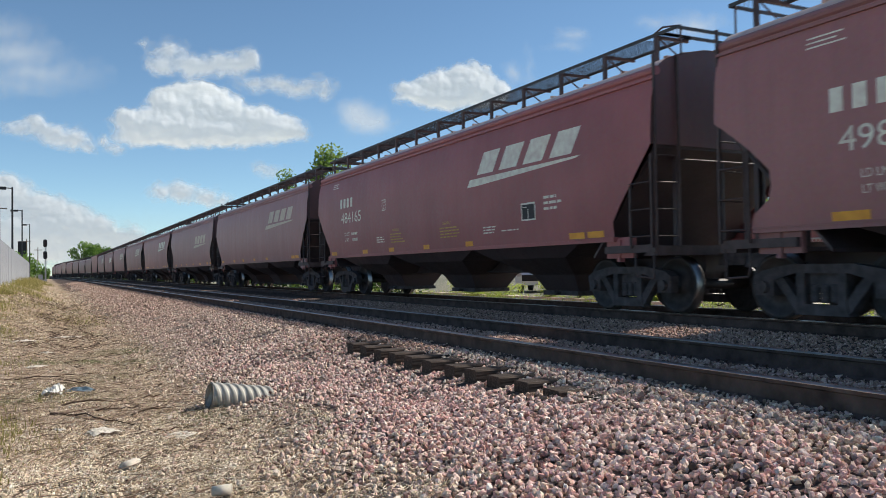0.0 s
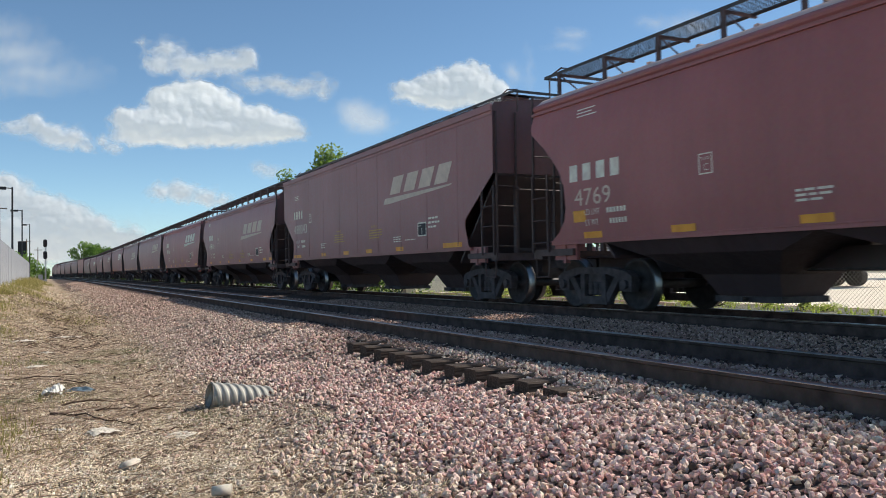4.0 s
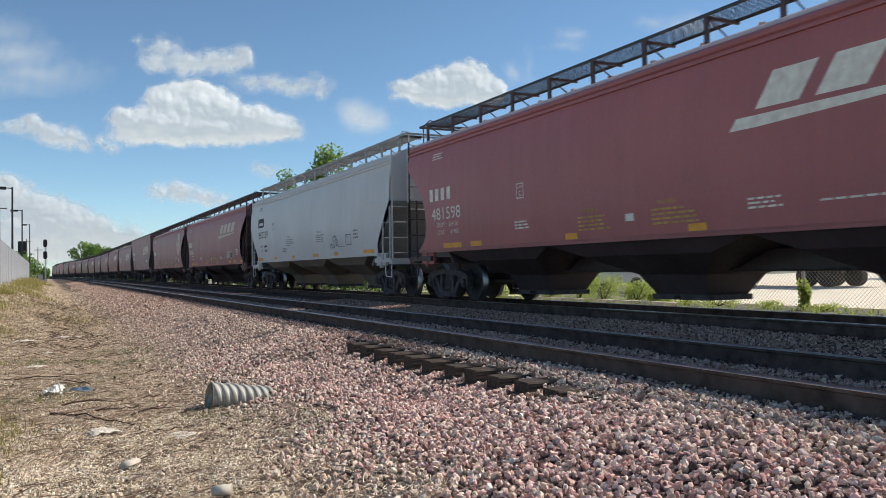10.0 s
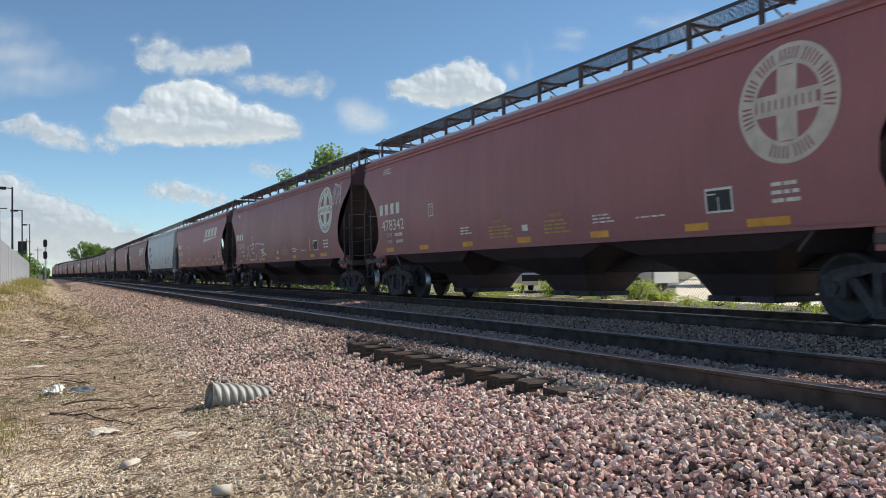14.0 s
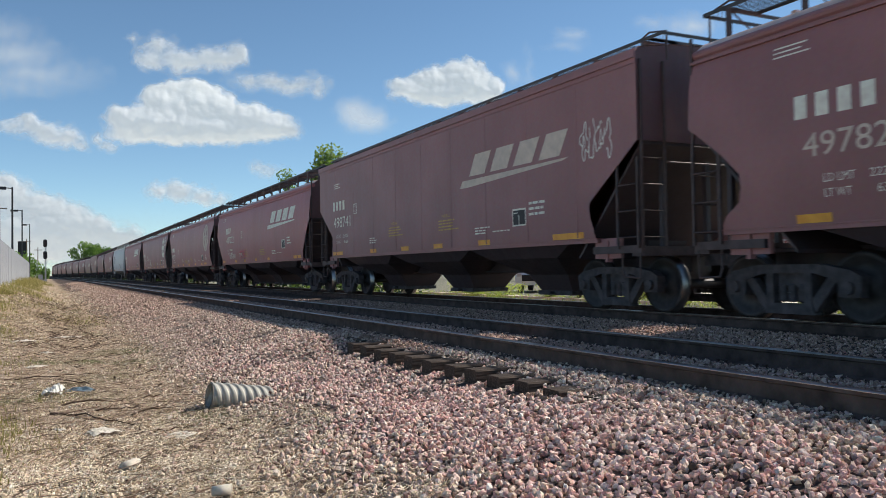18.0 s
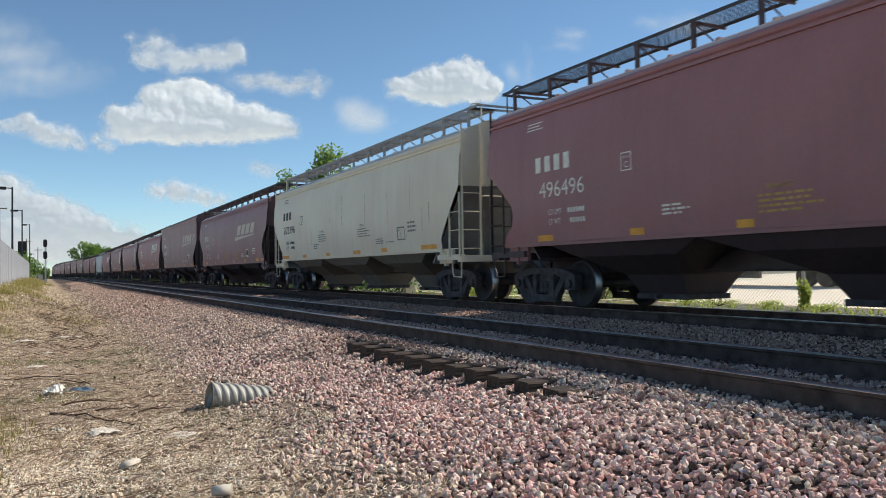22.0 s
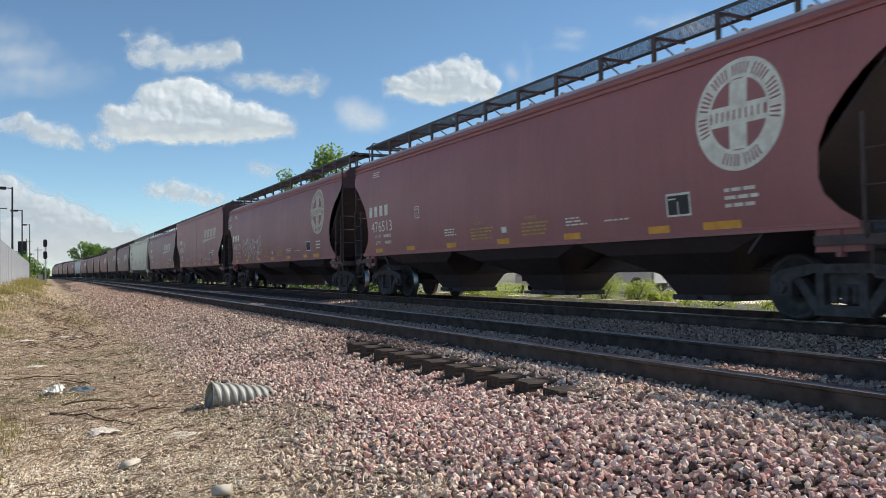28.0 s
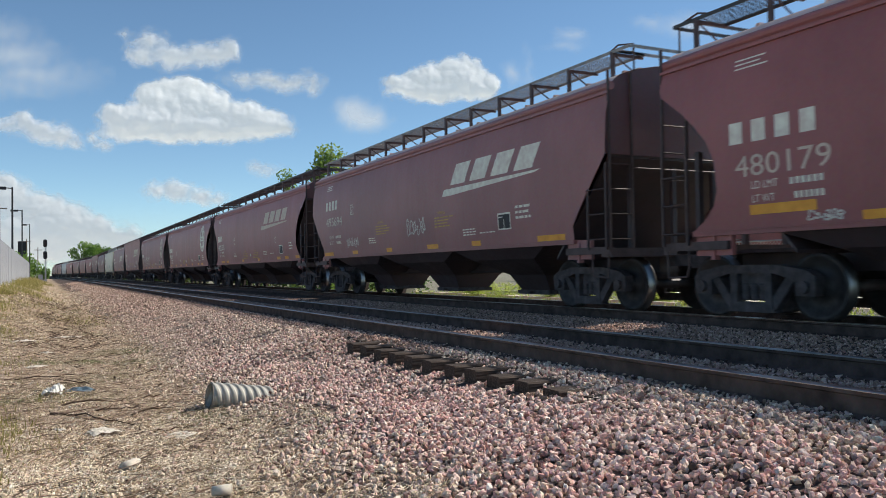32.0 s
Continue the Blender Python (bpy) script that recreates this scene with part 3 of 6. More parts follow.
    for sx in (-1, 1):
        g = grating(sx * 0.50 if sx > 0 else -1.14, 1.14 if sx > 0 else -0.50, -L + 0.25, L - 0.25, zb)
        part("running_board", g, "grate", car)
        g = Geo()
        g.box(sx * 1.10, sx * 1.15, -0.035, 0.035, eave[0] + 0.02, zb - 0.02)
        g.box(sx * 0.46, sx * 1.14, -0.02, 0.02, zb - 0.08, zb - 0.03)
        g.bar((sx * 1.10, 0, zb - 0.06), (sx * 0.70, 0.0, zb - 0.30), 0.014)
        bracket = g.mesh("board_bracket", "mid")
        for i in range(13):
            part("board_bracket", bracket, None, car, at=Matrix.Translation((0, -L + 0.35 + (2 * L - 0.7) * i / 12, 0)))
    for e in (-1, 1):
        ya, yb = sorted((e * (L - 0.25), e * (L + 0.12)))
        part("end_platform", grating(-1.14, 1.14, ya, yb, zb), "grate", car)
        for sx in (-1, 1):
            g = Geo().path([(sx * 1.04, e * (L + 0.10), zb - 0.45), (sx * 1.04, e * (L + 0.10), zb + 0.02), (sx * 1.04, e * (L - 0.3), zb + 0.10), (sx * 1.04, e * (L - 0.55), zb + 0.02)], 0.016)
            part("grab_iron", g, "mid", car)
    g = Geo()
    top = s["prof"][-1][0]
    g.prism([(-L + 0.5, top - 0.05), (L - 0.5, top - 0.05), (L - 0.5, top + 0.08), (-L + 0.5, top + 0.08)], -0.42, 0.42)
    for i in range(14):
        y = -L + 0.9 + (2 * L - 1.8) * i / 13
        g.box(-0.45, 0.45, y - 0.04, y + 0.04, top + 0.07, top + 0.11)
    part("hatch_cover", g, "mid", car)
    g = Geo().path([(0.015, 0.25 * math.cos(i * math.pi / 12), 0.25 * math.sin(i * math.pi / 12)) for i in range(25)], 0.016).bar((0, 0, 0), (0.04, 0, 0), 0.05, 8)
    for i in range(5):
        g.bar((0.015, 0, 0), (0.015, 0.245 * math.cos(i * 1.2566), 0.245 * math.sin(i * 1.2566)), 0.011, 5)
    part("brake_wheel", g, "black", car, at=Matrix.Translation((0.75, L + 0.02, 2.0)) @ Matrix.Rotation(math.pi / 2, 4, "Z"))
    g = Geo().lathe([(-0.5, 0.05), (-0.45, 0.17), (0.45, 0.17), (0.5, 0.05)], True, 16)
    part("air_reservoir", g, "under_red", car, at=Matrix.Translation((0.3, -L + 1.6, 1.22)))
    for e in (-1, 1):
        tr = part("truck", BOLSTER, None, car, at=Matrix.Translation((0, e * T, 0)))
        for sx in (-1, 1):
            part("side_frame", FRAME_MESH[sx], None, tr)
            for k in (-0.15, 0.0, 0.15):
                part("spring", SPRING_MESH, None, tr, at=Matrix.Translation((sx * 1.0, k, 0)))
        for a in (-0.89, 0.89):
            w = part("wheelset", WHEELSET, None, tr, "turning steel wheels and axle")
            w.matrix_parent_inverse = Matrix.Translation((0, a, 0.457))
    return car


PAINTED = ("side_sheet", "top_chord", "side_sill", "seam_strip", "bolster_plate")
# ENDS and UNDER take paints with shade worked into the colour.
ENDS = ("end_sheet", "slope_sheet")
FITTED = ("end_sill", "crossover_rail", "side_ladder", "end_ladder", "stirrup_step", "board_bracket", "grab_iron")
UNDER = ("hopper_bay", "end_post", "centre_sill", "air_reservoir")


def recolour(car, paint):
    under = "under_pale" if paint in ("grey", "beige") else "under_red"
    for o in car.children:
        k = o.name.split(".")[0]
        if k in ("running_board", "end_platform", "board_bracket") and paint in ("grey", "beige"):
            o.material_slots[0].link = "OBJECT"
            o.material_slots[0].material = M["grate_pale"]
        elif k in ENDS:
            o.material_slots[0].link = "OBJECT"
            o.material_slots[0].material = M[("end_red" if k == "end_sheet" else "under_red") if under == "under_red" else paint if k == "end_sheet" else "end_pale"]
        elif k in ("roof", "hatch_cover"):
            o.material_slots[0].link = "OBJECT"
            o.material_slots[0].material = M["roof_pale" if under == "under_pale" else "roof_red"]
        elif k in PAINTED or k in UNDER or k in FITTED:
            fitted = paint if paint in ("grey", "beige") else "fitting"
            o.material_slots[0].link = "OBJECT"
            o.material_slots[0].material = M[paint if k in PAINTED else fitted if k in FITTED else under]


# ---- stencils ----
FONT_CACHE = {}


def text_shape(text, h, width=None):
    """Flat letters of height h as (verts, faces), starting at the origin."""
    if text not in FONT_CACHE:
        cu = bpy.data.curves.new("lettering", "FONT")
        cu.body, cu.resolution_u = text, 3
        ob = new("lettering", cu)
        me = bpy.data.meshes.new_from_object(ob.evaluated_get(bpy.context.evaluated_depsgraph_get()))
        FONT_CACHE[text] = ([tuple(v.co) for v in me.vertices], [tuple(p.vertices) for p in me.polygons])
        bpy.data.objects.remove(ob)
        bpy.data.meshes.remove(me)
    v, f = FONT_CACHE[text]
    x0, x1 = min(p[0] for p in v), max(p[0] for p in v)
    y0, y1 = min(p[1] for p in v), max(p[1] for p in v)
    sy = h / (y1 - y0)
    sx = (width / (x1 - x0)) if width else sy
    return [((p[0] - x0) * sx, (p[1] - y0) * sy) for p in v], f


class Flat:
    """Flat paint on a car side, in metres back from the front corner and up from the rail."""

    def __init__(self):
        self.p, self.f = [], []

    def poly(self, pts):
        k = len(self.p)
        self.p += pts
        self.f.append(tuple(range(k, k + len(pts))))
        return self

    def rect(self, b0, b1, z0, z1, lean=0.0):
        n = max(1, int(abs(z1 - z0) / 0.10))
        for i in range(n):
            a, c = z0 + (z1 - z0) * i / n, z0 + (z1 - z0) * (i + 1) / n
            la, lc = lean * (a - z0), lean * (c - z0)
            self.poly([(b0 + la, a), (b1 + la, a), (b1 + lc, c), (b0 + lc, c)])
        return self

    def text(self, text, b, z, h, width=None):
        v, f = text_shape(text, h, width)
        k = len(self.p)
        self.p += [(b + x, z + y) for x, y in v]
        self.f += [tuple(i + k for i in q) for q in f]
        return self

    def ribbon(self, pts, w):
        for (a, b), (c, d) in zip(pts[:-1], pts[1:]):
            n = Vector((d - b, a - c))
            n = n.normalized() * w / 2 if n.length > 1e-6 else Vector((0, 0))
            self.poly([(a - n.x, b - n.y), (c - n.x, d - n.y), (c + n.x, d + n.y), (a + n.x, b + n.y)])
        return self

    def ring(self, cb, cz, r0, r1, n=36, a0=0.0, a1=2 * math.pi, sq=1.0):
        for i in range(n):
            a, c = a0 + (a1 - a0) * i / n, a0 + (a1 - a0) * (i + 1) / n
            self.poly([(cb + r * math.cos(t) * sq, cz + r * math.sin(t)) for r, t in ((r0, a), (r1, a), (r1, c), (r0, c))])
        return self

    def put(self, name, car, style, material, label="", proud=0.007):
        g = Geo()
        L = STYLE[style]["L"]
        g.v = [(-(side_x(style, z) + proud), L - b, z) for b, z in self.p]
        g.f = self.f
        me = bpy.data.meshes.new(name)
        me.from_pydata(g.v, [], g.f)
        me.materials.append(M[material])
        ob = part(name, me, None, car, label)
        if name in ("data_stencil", "warning_stencil", "weight_stencil"):
            tagged(ob, label, kind="stuff")
        return ob


def lines(fl, b, z, w, n, h=0.035, gap=0.075, rng=None):
    """A block of small lettering that cannot be read, as bars."""
    for i in range(n):
        ww = w * (rng.uniform(0.65, 1.0) if rng else 1)
        x = b
        while x < b + ww - 0.02:
            k = min(rng.uniform(0.08, 0.22) if rng else 0.2, b + ww - x)
            fl.rect(x, x + k, z - i * gap, z - i * gap + h)
            x += k + 0.035
    return fl


def mark_bars(fl, b, z, w, h, count=4):
    """The owner's mark as plain upright blocks."""
    k = w / count
    for i in range(count):
        x = b + i * k
        fl.rect(x, x + k * 0.60, z, z + h)
    return fl


def swoosh(fl, b, z, k=1.0):
    """The slanted four-block emblem over its tapering bar."""
    lean = 0.62
    for i in range(4):
        x = b + 0.42 * k + i * 0.86 * k
        z0, h = z + 0.22 * k, 0.43 * k
        fl.rect(x, x + 0.64 * k, z0, z0 + h, lean)
    fl.poly([(b, z), (b + 0.42 * k, z), (b + 0.55 * k, z + 0.15 * k), (b + 0.12 * k, z + 0.15 * k)])
    fl.poly([(b + 0.42 * k, z), (b + 3.75 * k, z + 0.13 * k), (b + 3.90 * k, z + 0.17 * k), (b + 0.55 * k, z + 0.15 * k)])
    return fl


def round_emblem(fl, b, z, r):
    """A ring with a cross inside, its lettering left as short bars."""
    fl.ring(b, z, r * 0.92, r, 44)
    fl.ring(b, z, r * 0.64, r * 0.71, 44)
    # the lettering stands as narrow dark gaps in the pale band, along the top and along the foot
    cells = 64
    for i in range(cells):
        a = i * 2 * math.pi / cells
        deg = math.degrees(a)
        lettered = deg < 205 or deg > 335 or 238 < deg < 302
        fl.ring(b, z, r * 0.71, r * 0.92, 1, a, a + 2 * math.pi / cells * (0.60 if lettered and i % 6 else 1.0))
    for e in (-1, 1):
        fl.rect(b - r * 0.20, b + r * 0.20, z + e * r * 0.18 if e > 0 else z - r * 0.62, z + r * 0.62 if e > 0 else z - r * 0.18)
    for i in range(9):
        x = b - r * 0.60 + i * r * 1.20 / 9
        fl.rect(x, x + r * 0.10, z - r * 0.09, z + r * 0.09)
    fl.rect(b - r * 0.62, b + r * 0.62, z + r * 0.09, z + r * 0.18).rect(b - r * 0.62, b + r * 0.62, z - r * 0.18, z - r * 0.09)
    return fl


def scrawl(fl, b, z, w, h, seed, strokes=6, t=0.035):
    """Spray-can letters: fat looping outlines with a few sharp tips."""
    rng = random.Random(seed)
    for i in range(strokes):
        k = w / strokes
        cx, cz = b + k * (i + 0.5), z + h * rng.uniform(0.42, 0.58)
        lobes, ph = rng.choice((2, 3, 3, 4)), rng.uniform(0, 6.3)
        a0, turn = rng.uniform(0, 6.3), rng.uniform(0.78, 1.15)
        pts = []
        for j in range(41):
            u = j / 40 * 6.283 * turn
            r = 0.72 + 0.26 * math.sin(lobes * u + ph) + 0.10 * math.sin(7 * u + ph * 2)
            pts.append((cx + k * 0.62 * r * math.cos(a0 + u), cz + h * 0.50 * r * math.sin(a0 + u)))
        fl.ribbon(pts, t)
        if rng.random() < 0.7:
            q = rng.uniform(-0.2, 0.2)
            fl.ribbon([(cx + k * (q - 0.15), cz - h * 0.2), (cx + k * q, cz + h * 0.18), (cx + k * (q + 0.22), cz - h * 0.05), (cx + k * (q + 0.05), cz - h * 0.12)], t * 0.8)
    return fl

# ---- the train ----
# Number of the car in the train: where its front corner stands at the start, style, paint, road number, emblem, emblem's place.
TRAIN = {
    0: (26.00, "angle", "red", "484165", "swoosh", 10.3),
    1: (8.14, "notch", "brown", "498149", "swoosh", 9.9),
    2: (-9.36, "boxy", "brown", "498343", "swoosh", 10.1),
    3: (-26.82, "curve", "mid", "4769", "round", 13.6),
    4: (-45.07, "curve", "red", "482405", "swoosh", 10.8),
    5: (-63.44, "plain", "grey", "852329", "", 0),
    6: (-80.65, "curve", "red", "481598", "swoosh", 10.8),
    7: (-99.23, "curve", "mid", "472048", "round", 13.6),
    8: (-117.58, "curve", "mid", "478342", "round", 13.6),
    9: (-136.01, "angle", "red", "487222", "swoosh", 10.3),
    10: (-153.79, "boxy", "brown", "498741", "swoosh", 10.1),
    11: (-170.97, "notch", "brown", "497822", "swoosh", 9.9),
    12: (-188.26, "plain", "beige", "202396", "", 0),
    13: (-205.65, "notch", "brown", "496496", "swoosh", 9.9),
    14: (-222.71, "boxy", "mid", "495245", "swoosh", 10.1),
    15: (-240.03, "curve", "mid", "478579", "round", 13.6),
    16: (-258.43, "curve", "mid", "476513", "round", 13.6),
    17: (-276.71, "curve", "mid", "482355", "swoosh", 10.8),
    18: (-294.92, "plain", "brown", "495694", "swoosh", 9.9),
    19: (-312.26, "curve", "mid", "480179", "swoosh", 10.8),
}
_front = 26.0
_ahead = random.Random(11)
for _n in range(1, 27):
    _st = ("angle", "curve", "notch", "boxy", "curve", "plain")[_ahead.randrange(6)]
    _front += 2 * STYLE[_st]["C"] if _n > 1 else 17.9
    _pt = ("brown", "mid", "red", "mid", "mid", "brown")[_ahead.randrange(6)]
    if _n == 1:
        _st, _pt = "angle", "brown"
    if _n == 2:
        _st, _pt = "notch", "brown"
    TRAIN[-_n] = (_front, _st, _pt, "", "swoosh" if _n < 8 and _pt != "grey" else "", 10.1)
for _n, _st in ((20, "notch"), (21, "plain")):
    TRAIN[_n] = (TRAIN[_n - 1][0] - STYLE[TRAIN[_n - 1][1]]["C"] - STYLE[_st]["C"], _st, "mid", "", "", 10.1)

CARS, TEMPLATE = {}, {}
WORDS = {"red": "bright oxide-red", "brown": "dull brown", "mid": "oxide-red", "grey": "light grey", "beige": "dusty beige"}


# Where the paint stands on each style: owner's mark (b, z), number (b, z, height, width), weights z, plate box (b, z), warnings, panel (b, z), strips, emblem (b, z).
LAYOUT = {
    "boxy": dict(mark=(1.36, 2.67), number=(1.41, 2.13, 0.33, 1.55), weight=1.80, plate=(3.25, 2.47), warn=((5.96, 1.97), (9.0, 1.97)), panel=(12.31, 1.59), data=(12.92, 1.98), small=4.53, strips=((1.27, 0.92), (4.54, 0.46), (6.74, 0.48), (8.68, 0.48), (10.88, 0.49), (13.68, 0.94)), emblem=(10.1, 2.55)),
    "notch": dict(mark=(1.82, 2.54), number=(1.93, 2.06, 0.29, 1.38), weight=1.74, plate=(4.30, 2.30), warn=((7.0, 1.74), (9.66, 1.74)), panel=(12.67, 1.49), data=(13.4, 1.80), strips=((1.76, 0.5), (4.42, 0.33), (6.61, 0.3), (9.11, 0.34), (11.54, 0.4), (13.86, 0.5), (14.86, 0.45)), emblem=(9.85, 2.31)),
    "plain": dict(mark=(1.45, 2.72), number=(1.48, 2.20, 0.28, 1.52), weight=1.80, plate=(3.78, 2.46), warn=((5.79, 2.06), (9.55, 2.06)), panel=(12.5, 1.55), data=(13.2, 1.95), strips=((1.10, 0.88), (3.76, 0.45), (6.44, 0.38), (9.03, 0.6), (11.3, 0.4), (13.9, 0.9)), emblem=(10.0, 2.45)),
    "curve": dict(mark=(1.40, 2.38), number=(1.48, 1.93, 0.28, 1.47), weight=1.76, plate=(5.33, 2.13), warn=((7.28, 1.70), (9.17, 1.70)), panel=(13.65, 1.48), data=(15.05, 1.84), strips=((1.97, 0.9), (3.29, 0.5), (6.86, 0.36), (9.92, 0.36), (13.2, 0.5), (14.35, 0.5), (15.82, 0.5)), emblem=(10.8, 2.56)),
    "round": dict(mark=(1.30, 2.26), number=(1.42, 1.83, 0.29, 1.48), weight=1.66, plate=(4.40, 2.05), warn=((7.25, 1.70), (9.32, 1.70)), panel=(13.40, 1.49), data=(14.55, 1.76), small=5.99, strips=((1.6, 0.5), (3.75, 0.5), (6.02, 0.48), (8.34, 0.48), (10.7, 0.49), (12.95, 0.47), (14.1, 0.7)), emblem=(10.8, 2.56)),
    "angle": dict(mark=(2.26, 2.70), number=(2.34, 2.23, 0.32, 1.72), weight=1.84, plate=(5.70, 2.40), warn=((6.2, 1.80), (9.2, 1.80)), panel=(12.81, 1.68), data=(13.6, 2.05), strips=((1.2, 0.5), (4.0, 0.4), (6.0, 0.34), (8.2, 0.34), (10.4, 0.34), (14.32, 0.45), (14.85, 0.45)), emblem=(10.65, 2.54)),
}


def stencil(n, car, style, paint, number, emblem):
    rng = random.Random(n * 7 + 3)
    pale = paint in ("grey", "beige")
    ink = "black_paint" if pale else "white_paint"
    lay = LAYOUT["round" if emblem == "round" else style]
    if number:
        b, z, h, w = lay["number"]
        Flat().text(number, b, z, h, w * len(number) / 6).put("road_number", car, style, "old_white" if not pale and n % 4 == 3 else ink, "black stencilled number" if pale else "white stencilled number")
        if paint == "grey":
            Flat().rect(1.43, 2.40, 2.86, 3.04).rect(1.43, 2.40, 2.66, 2.74).rect(1.43, 1.62, 2.74, 2.86).rect(2.22, 2.40, 2.74, 2.86).put("owner_mark", car, style, ink, "dark rectangular logo block")
        else:
            mark_bars(Flat(), lay["mark"][0], lay["mark"][1], 1.50 if n in (3, 7, 8, 15, 16, 19) else 1.20, 0.29, 3 if pale else 4).put("owner_mark", car, style, ink)
        z = lay["weight"]
        ld, lt = {15: ("224800", "61200"), 10: ("224500", "61500"), 11: ("222900", "63100"), 6: ("224100", "61900")}.get(n, ("", ""))
        f = Flat().text("LD LMT", b + 0.26, z, 0.10, 0.42)
        f.text("LT WT", b + 0.26, z - 0.18, 0.10, 0.36)
        if ld:
            f.text(ld, b + 0.86, z, 0.10, 0.46).text(lt, b + 0.94, z - 0.18, 0.10, 0.38)
        else:
            for i in range(6):
                f.rect(b + 0.86 + 0.085 * i, b + 0.92 + 0.085 * i, z + 0.005, z + 0.09)
                f.rect(b + 0.92 + 0.075 * i, b + 0.97 + 0.075 * i, z - 0.175, z - 0.09)
        f.put("weight_stencil", car, style, ink)
        b, z = lay["plate"]
        f = Flat()
        for q in ((0, 0.26, 0.28, 0.30), (0, 0.26, 0, 0.02), (0, 0.02, 0.02, 0.28), (0.24, 0.26, 0.02, 0.28)):
            f.rect(b + q[0], b + q[1], z + q[2], z + q[3])
        f.text("PLATE", b + 0.04, z + 0.20, 0.045, 0.18).text("C", b + 0.09, z + 0.05, 0.10)
        f.put("plate_box", car, style, ink)
        for i in range(3):
            Flat().rect(1.48, 1.48 + (0.5, 0.42, 0.55)[i], 3.50 - 0.06 * i, 3.522 - 0.06 * i).put("top_stencil", car, style, ink)
    if number or n > -5:
        for b, w in lay["strips"][1 if n == 19 else 0:]:
            Flat().rect(b, b + w, 1.262, 1.372).put("reflector", car, style, "yellow")
    if number:
        for b, z in lay["warn"]:
            f = Flat().text("WARNING", b + 0.15, z, 0.07, 0.42)
            lines(f, b, z - 0.09, 1.0, 4, 0.03, 0.07, rng)
            f.put("warning_stencil", car, style, "faded_black" if pale else "dull_yellow")
        for b, z, w, k, h in ((lay.get("small", 5.2), 1.66, 0.58, 3, 0.032), (lay["panel"][0] - (2.6 if style == "curve" else 1.55), 1.62, 0.65, 3, 0.028), (lay["panel"][0] - (1.5 if style == "curve" else 0.8), 1.52, 0.85, 1, 0.026), (lay["data"][0], lay["data"][1], 0.62, 3, 0.05)):
            lines(Flat(), b, z, w, k, h, h + (0.03 if h < 0.04 else 0.055), rng).put("data_stencil", car, style, "faded_black" if pale else ink)
        b, z = lay["panel"]
        if n == 11:
            b -= 0.55
        f = Flat()
        for q in ((0, 0.50, 0.31, 0.345), (0, 0.50, 0, 0.03), (0, 0.03, 0.03, 0.31), (0.47, 0.50, 0.03, 0.31), (0.23, 0.25, 0.03, 0.22), (0.05, 0.2, 0.25, 0.27)):
            f.rect(b + q[0], b + q[1], z + q[2], z + q[3])
        f.put("inspection_panel", car, style, "faded_black" if pale else ink)
        if not pale:
            Flat().rect(b + 0.03, b + 0.47, z + 0.03, z + 0.31).put("panel_ground", car, style, "black_paint", proud=0.004)
            if style == "curve":
                Flat().rect(8.55, 8.76, 1.49, 1.61).put("sticker", car, style, "white_paint")
    if emblem == "swoosh":
        b, z = lay["emblem"]
        swoosh(Flat(), b, z, 1.06).put("emblem", car, style, "old_white" if n % 3 else "white_paint", "slanted off-white emblem over a tapering bar")
    elif emblem == "round":
        round_emblem(Flat(), 14.84, 2.79, 0.765).put("emblem", car, style, "old_white" if n in (3, 8, 15) else "white_paint", "round off-white emblem with a cross")
    if number and n in (4, 6, 17, 19):
        b, z = lay["panel"]
        if n == 17:
            b, z = b - 1.25, z + 0.40
        Flat().ring(b + 0.76, z + 0.17, 0.11, 0.13, 20).put("inspection_dot", car, style, ink)


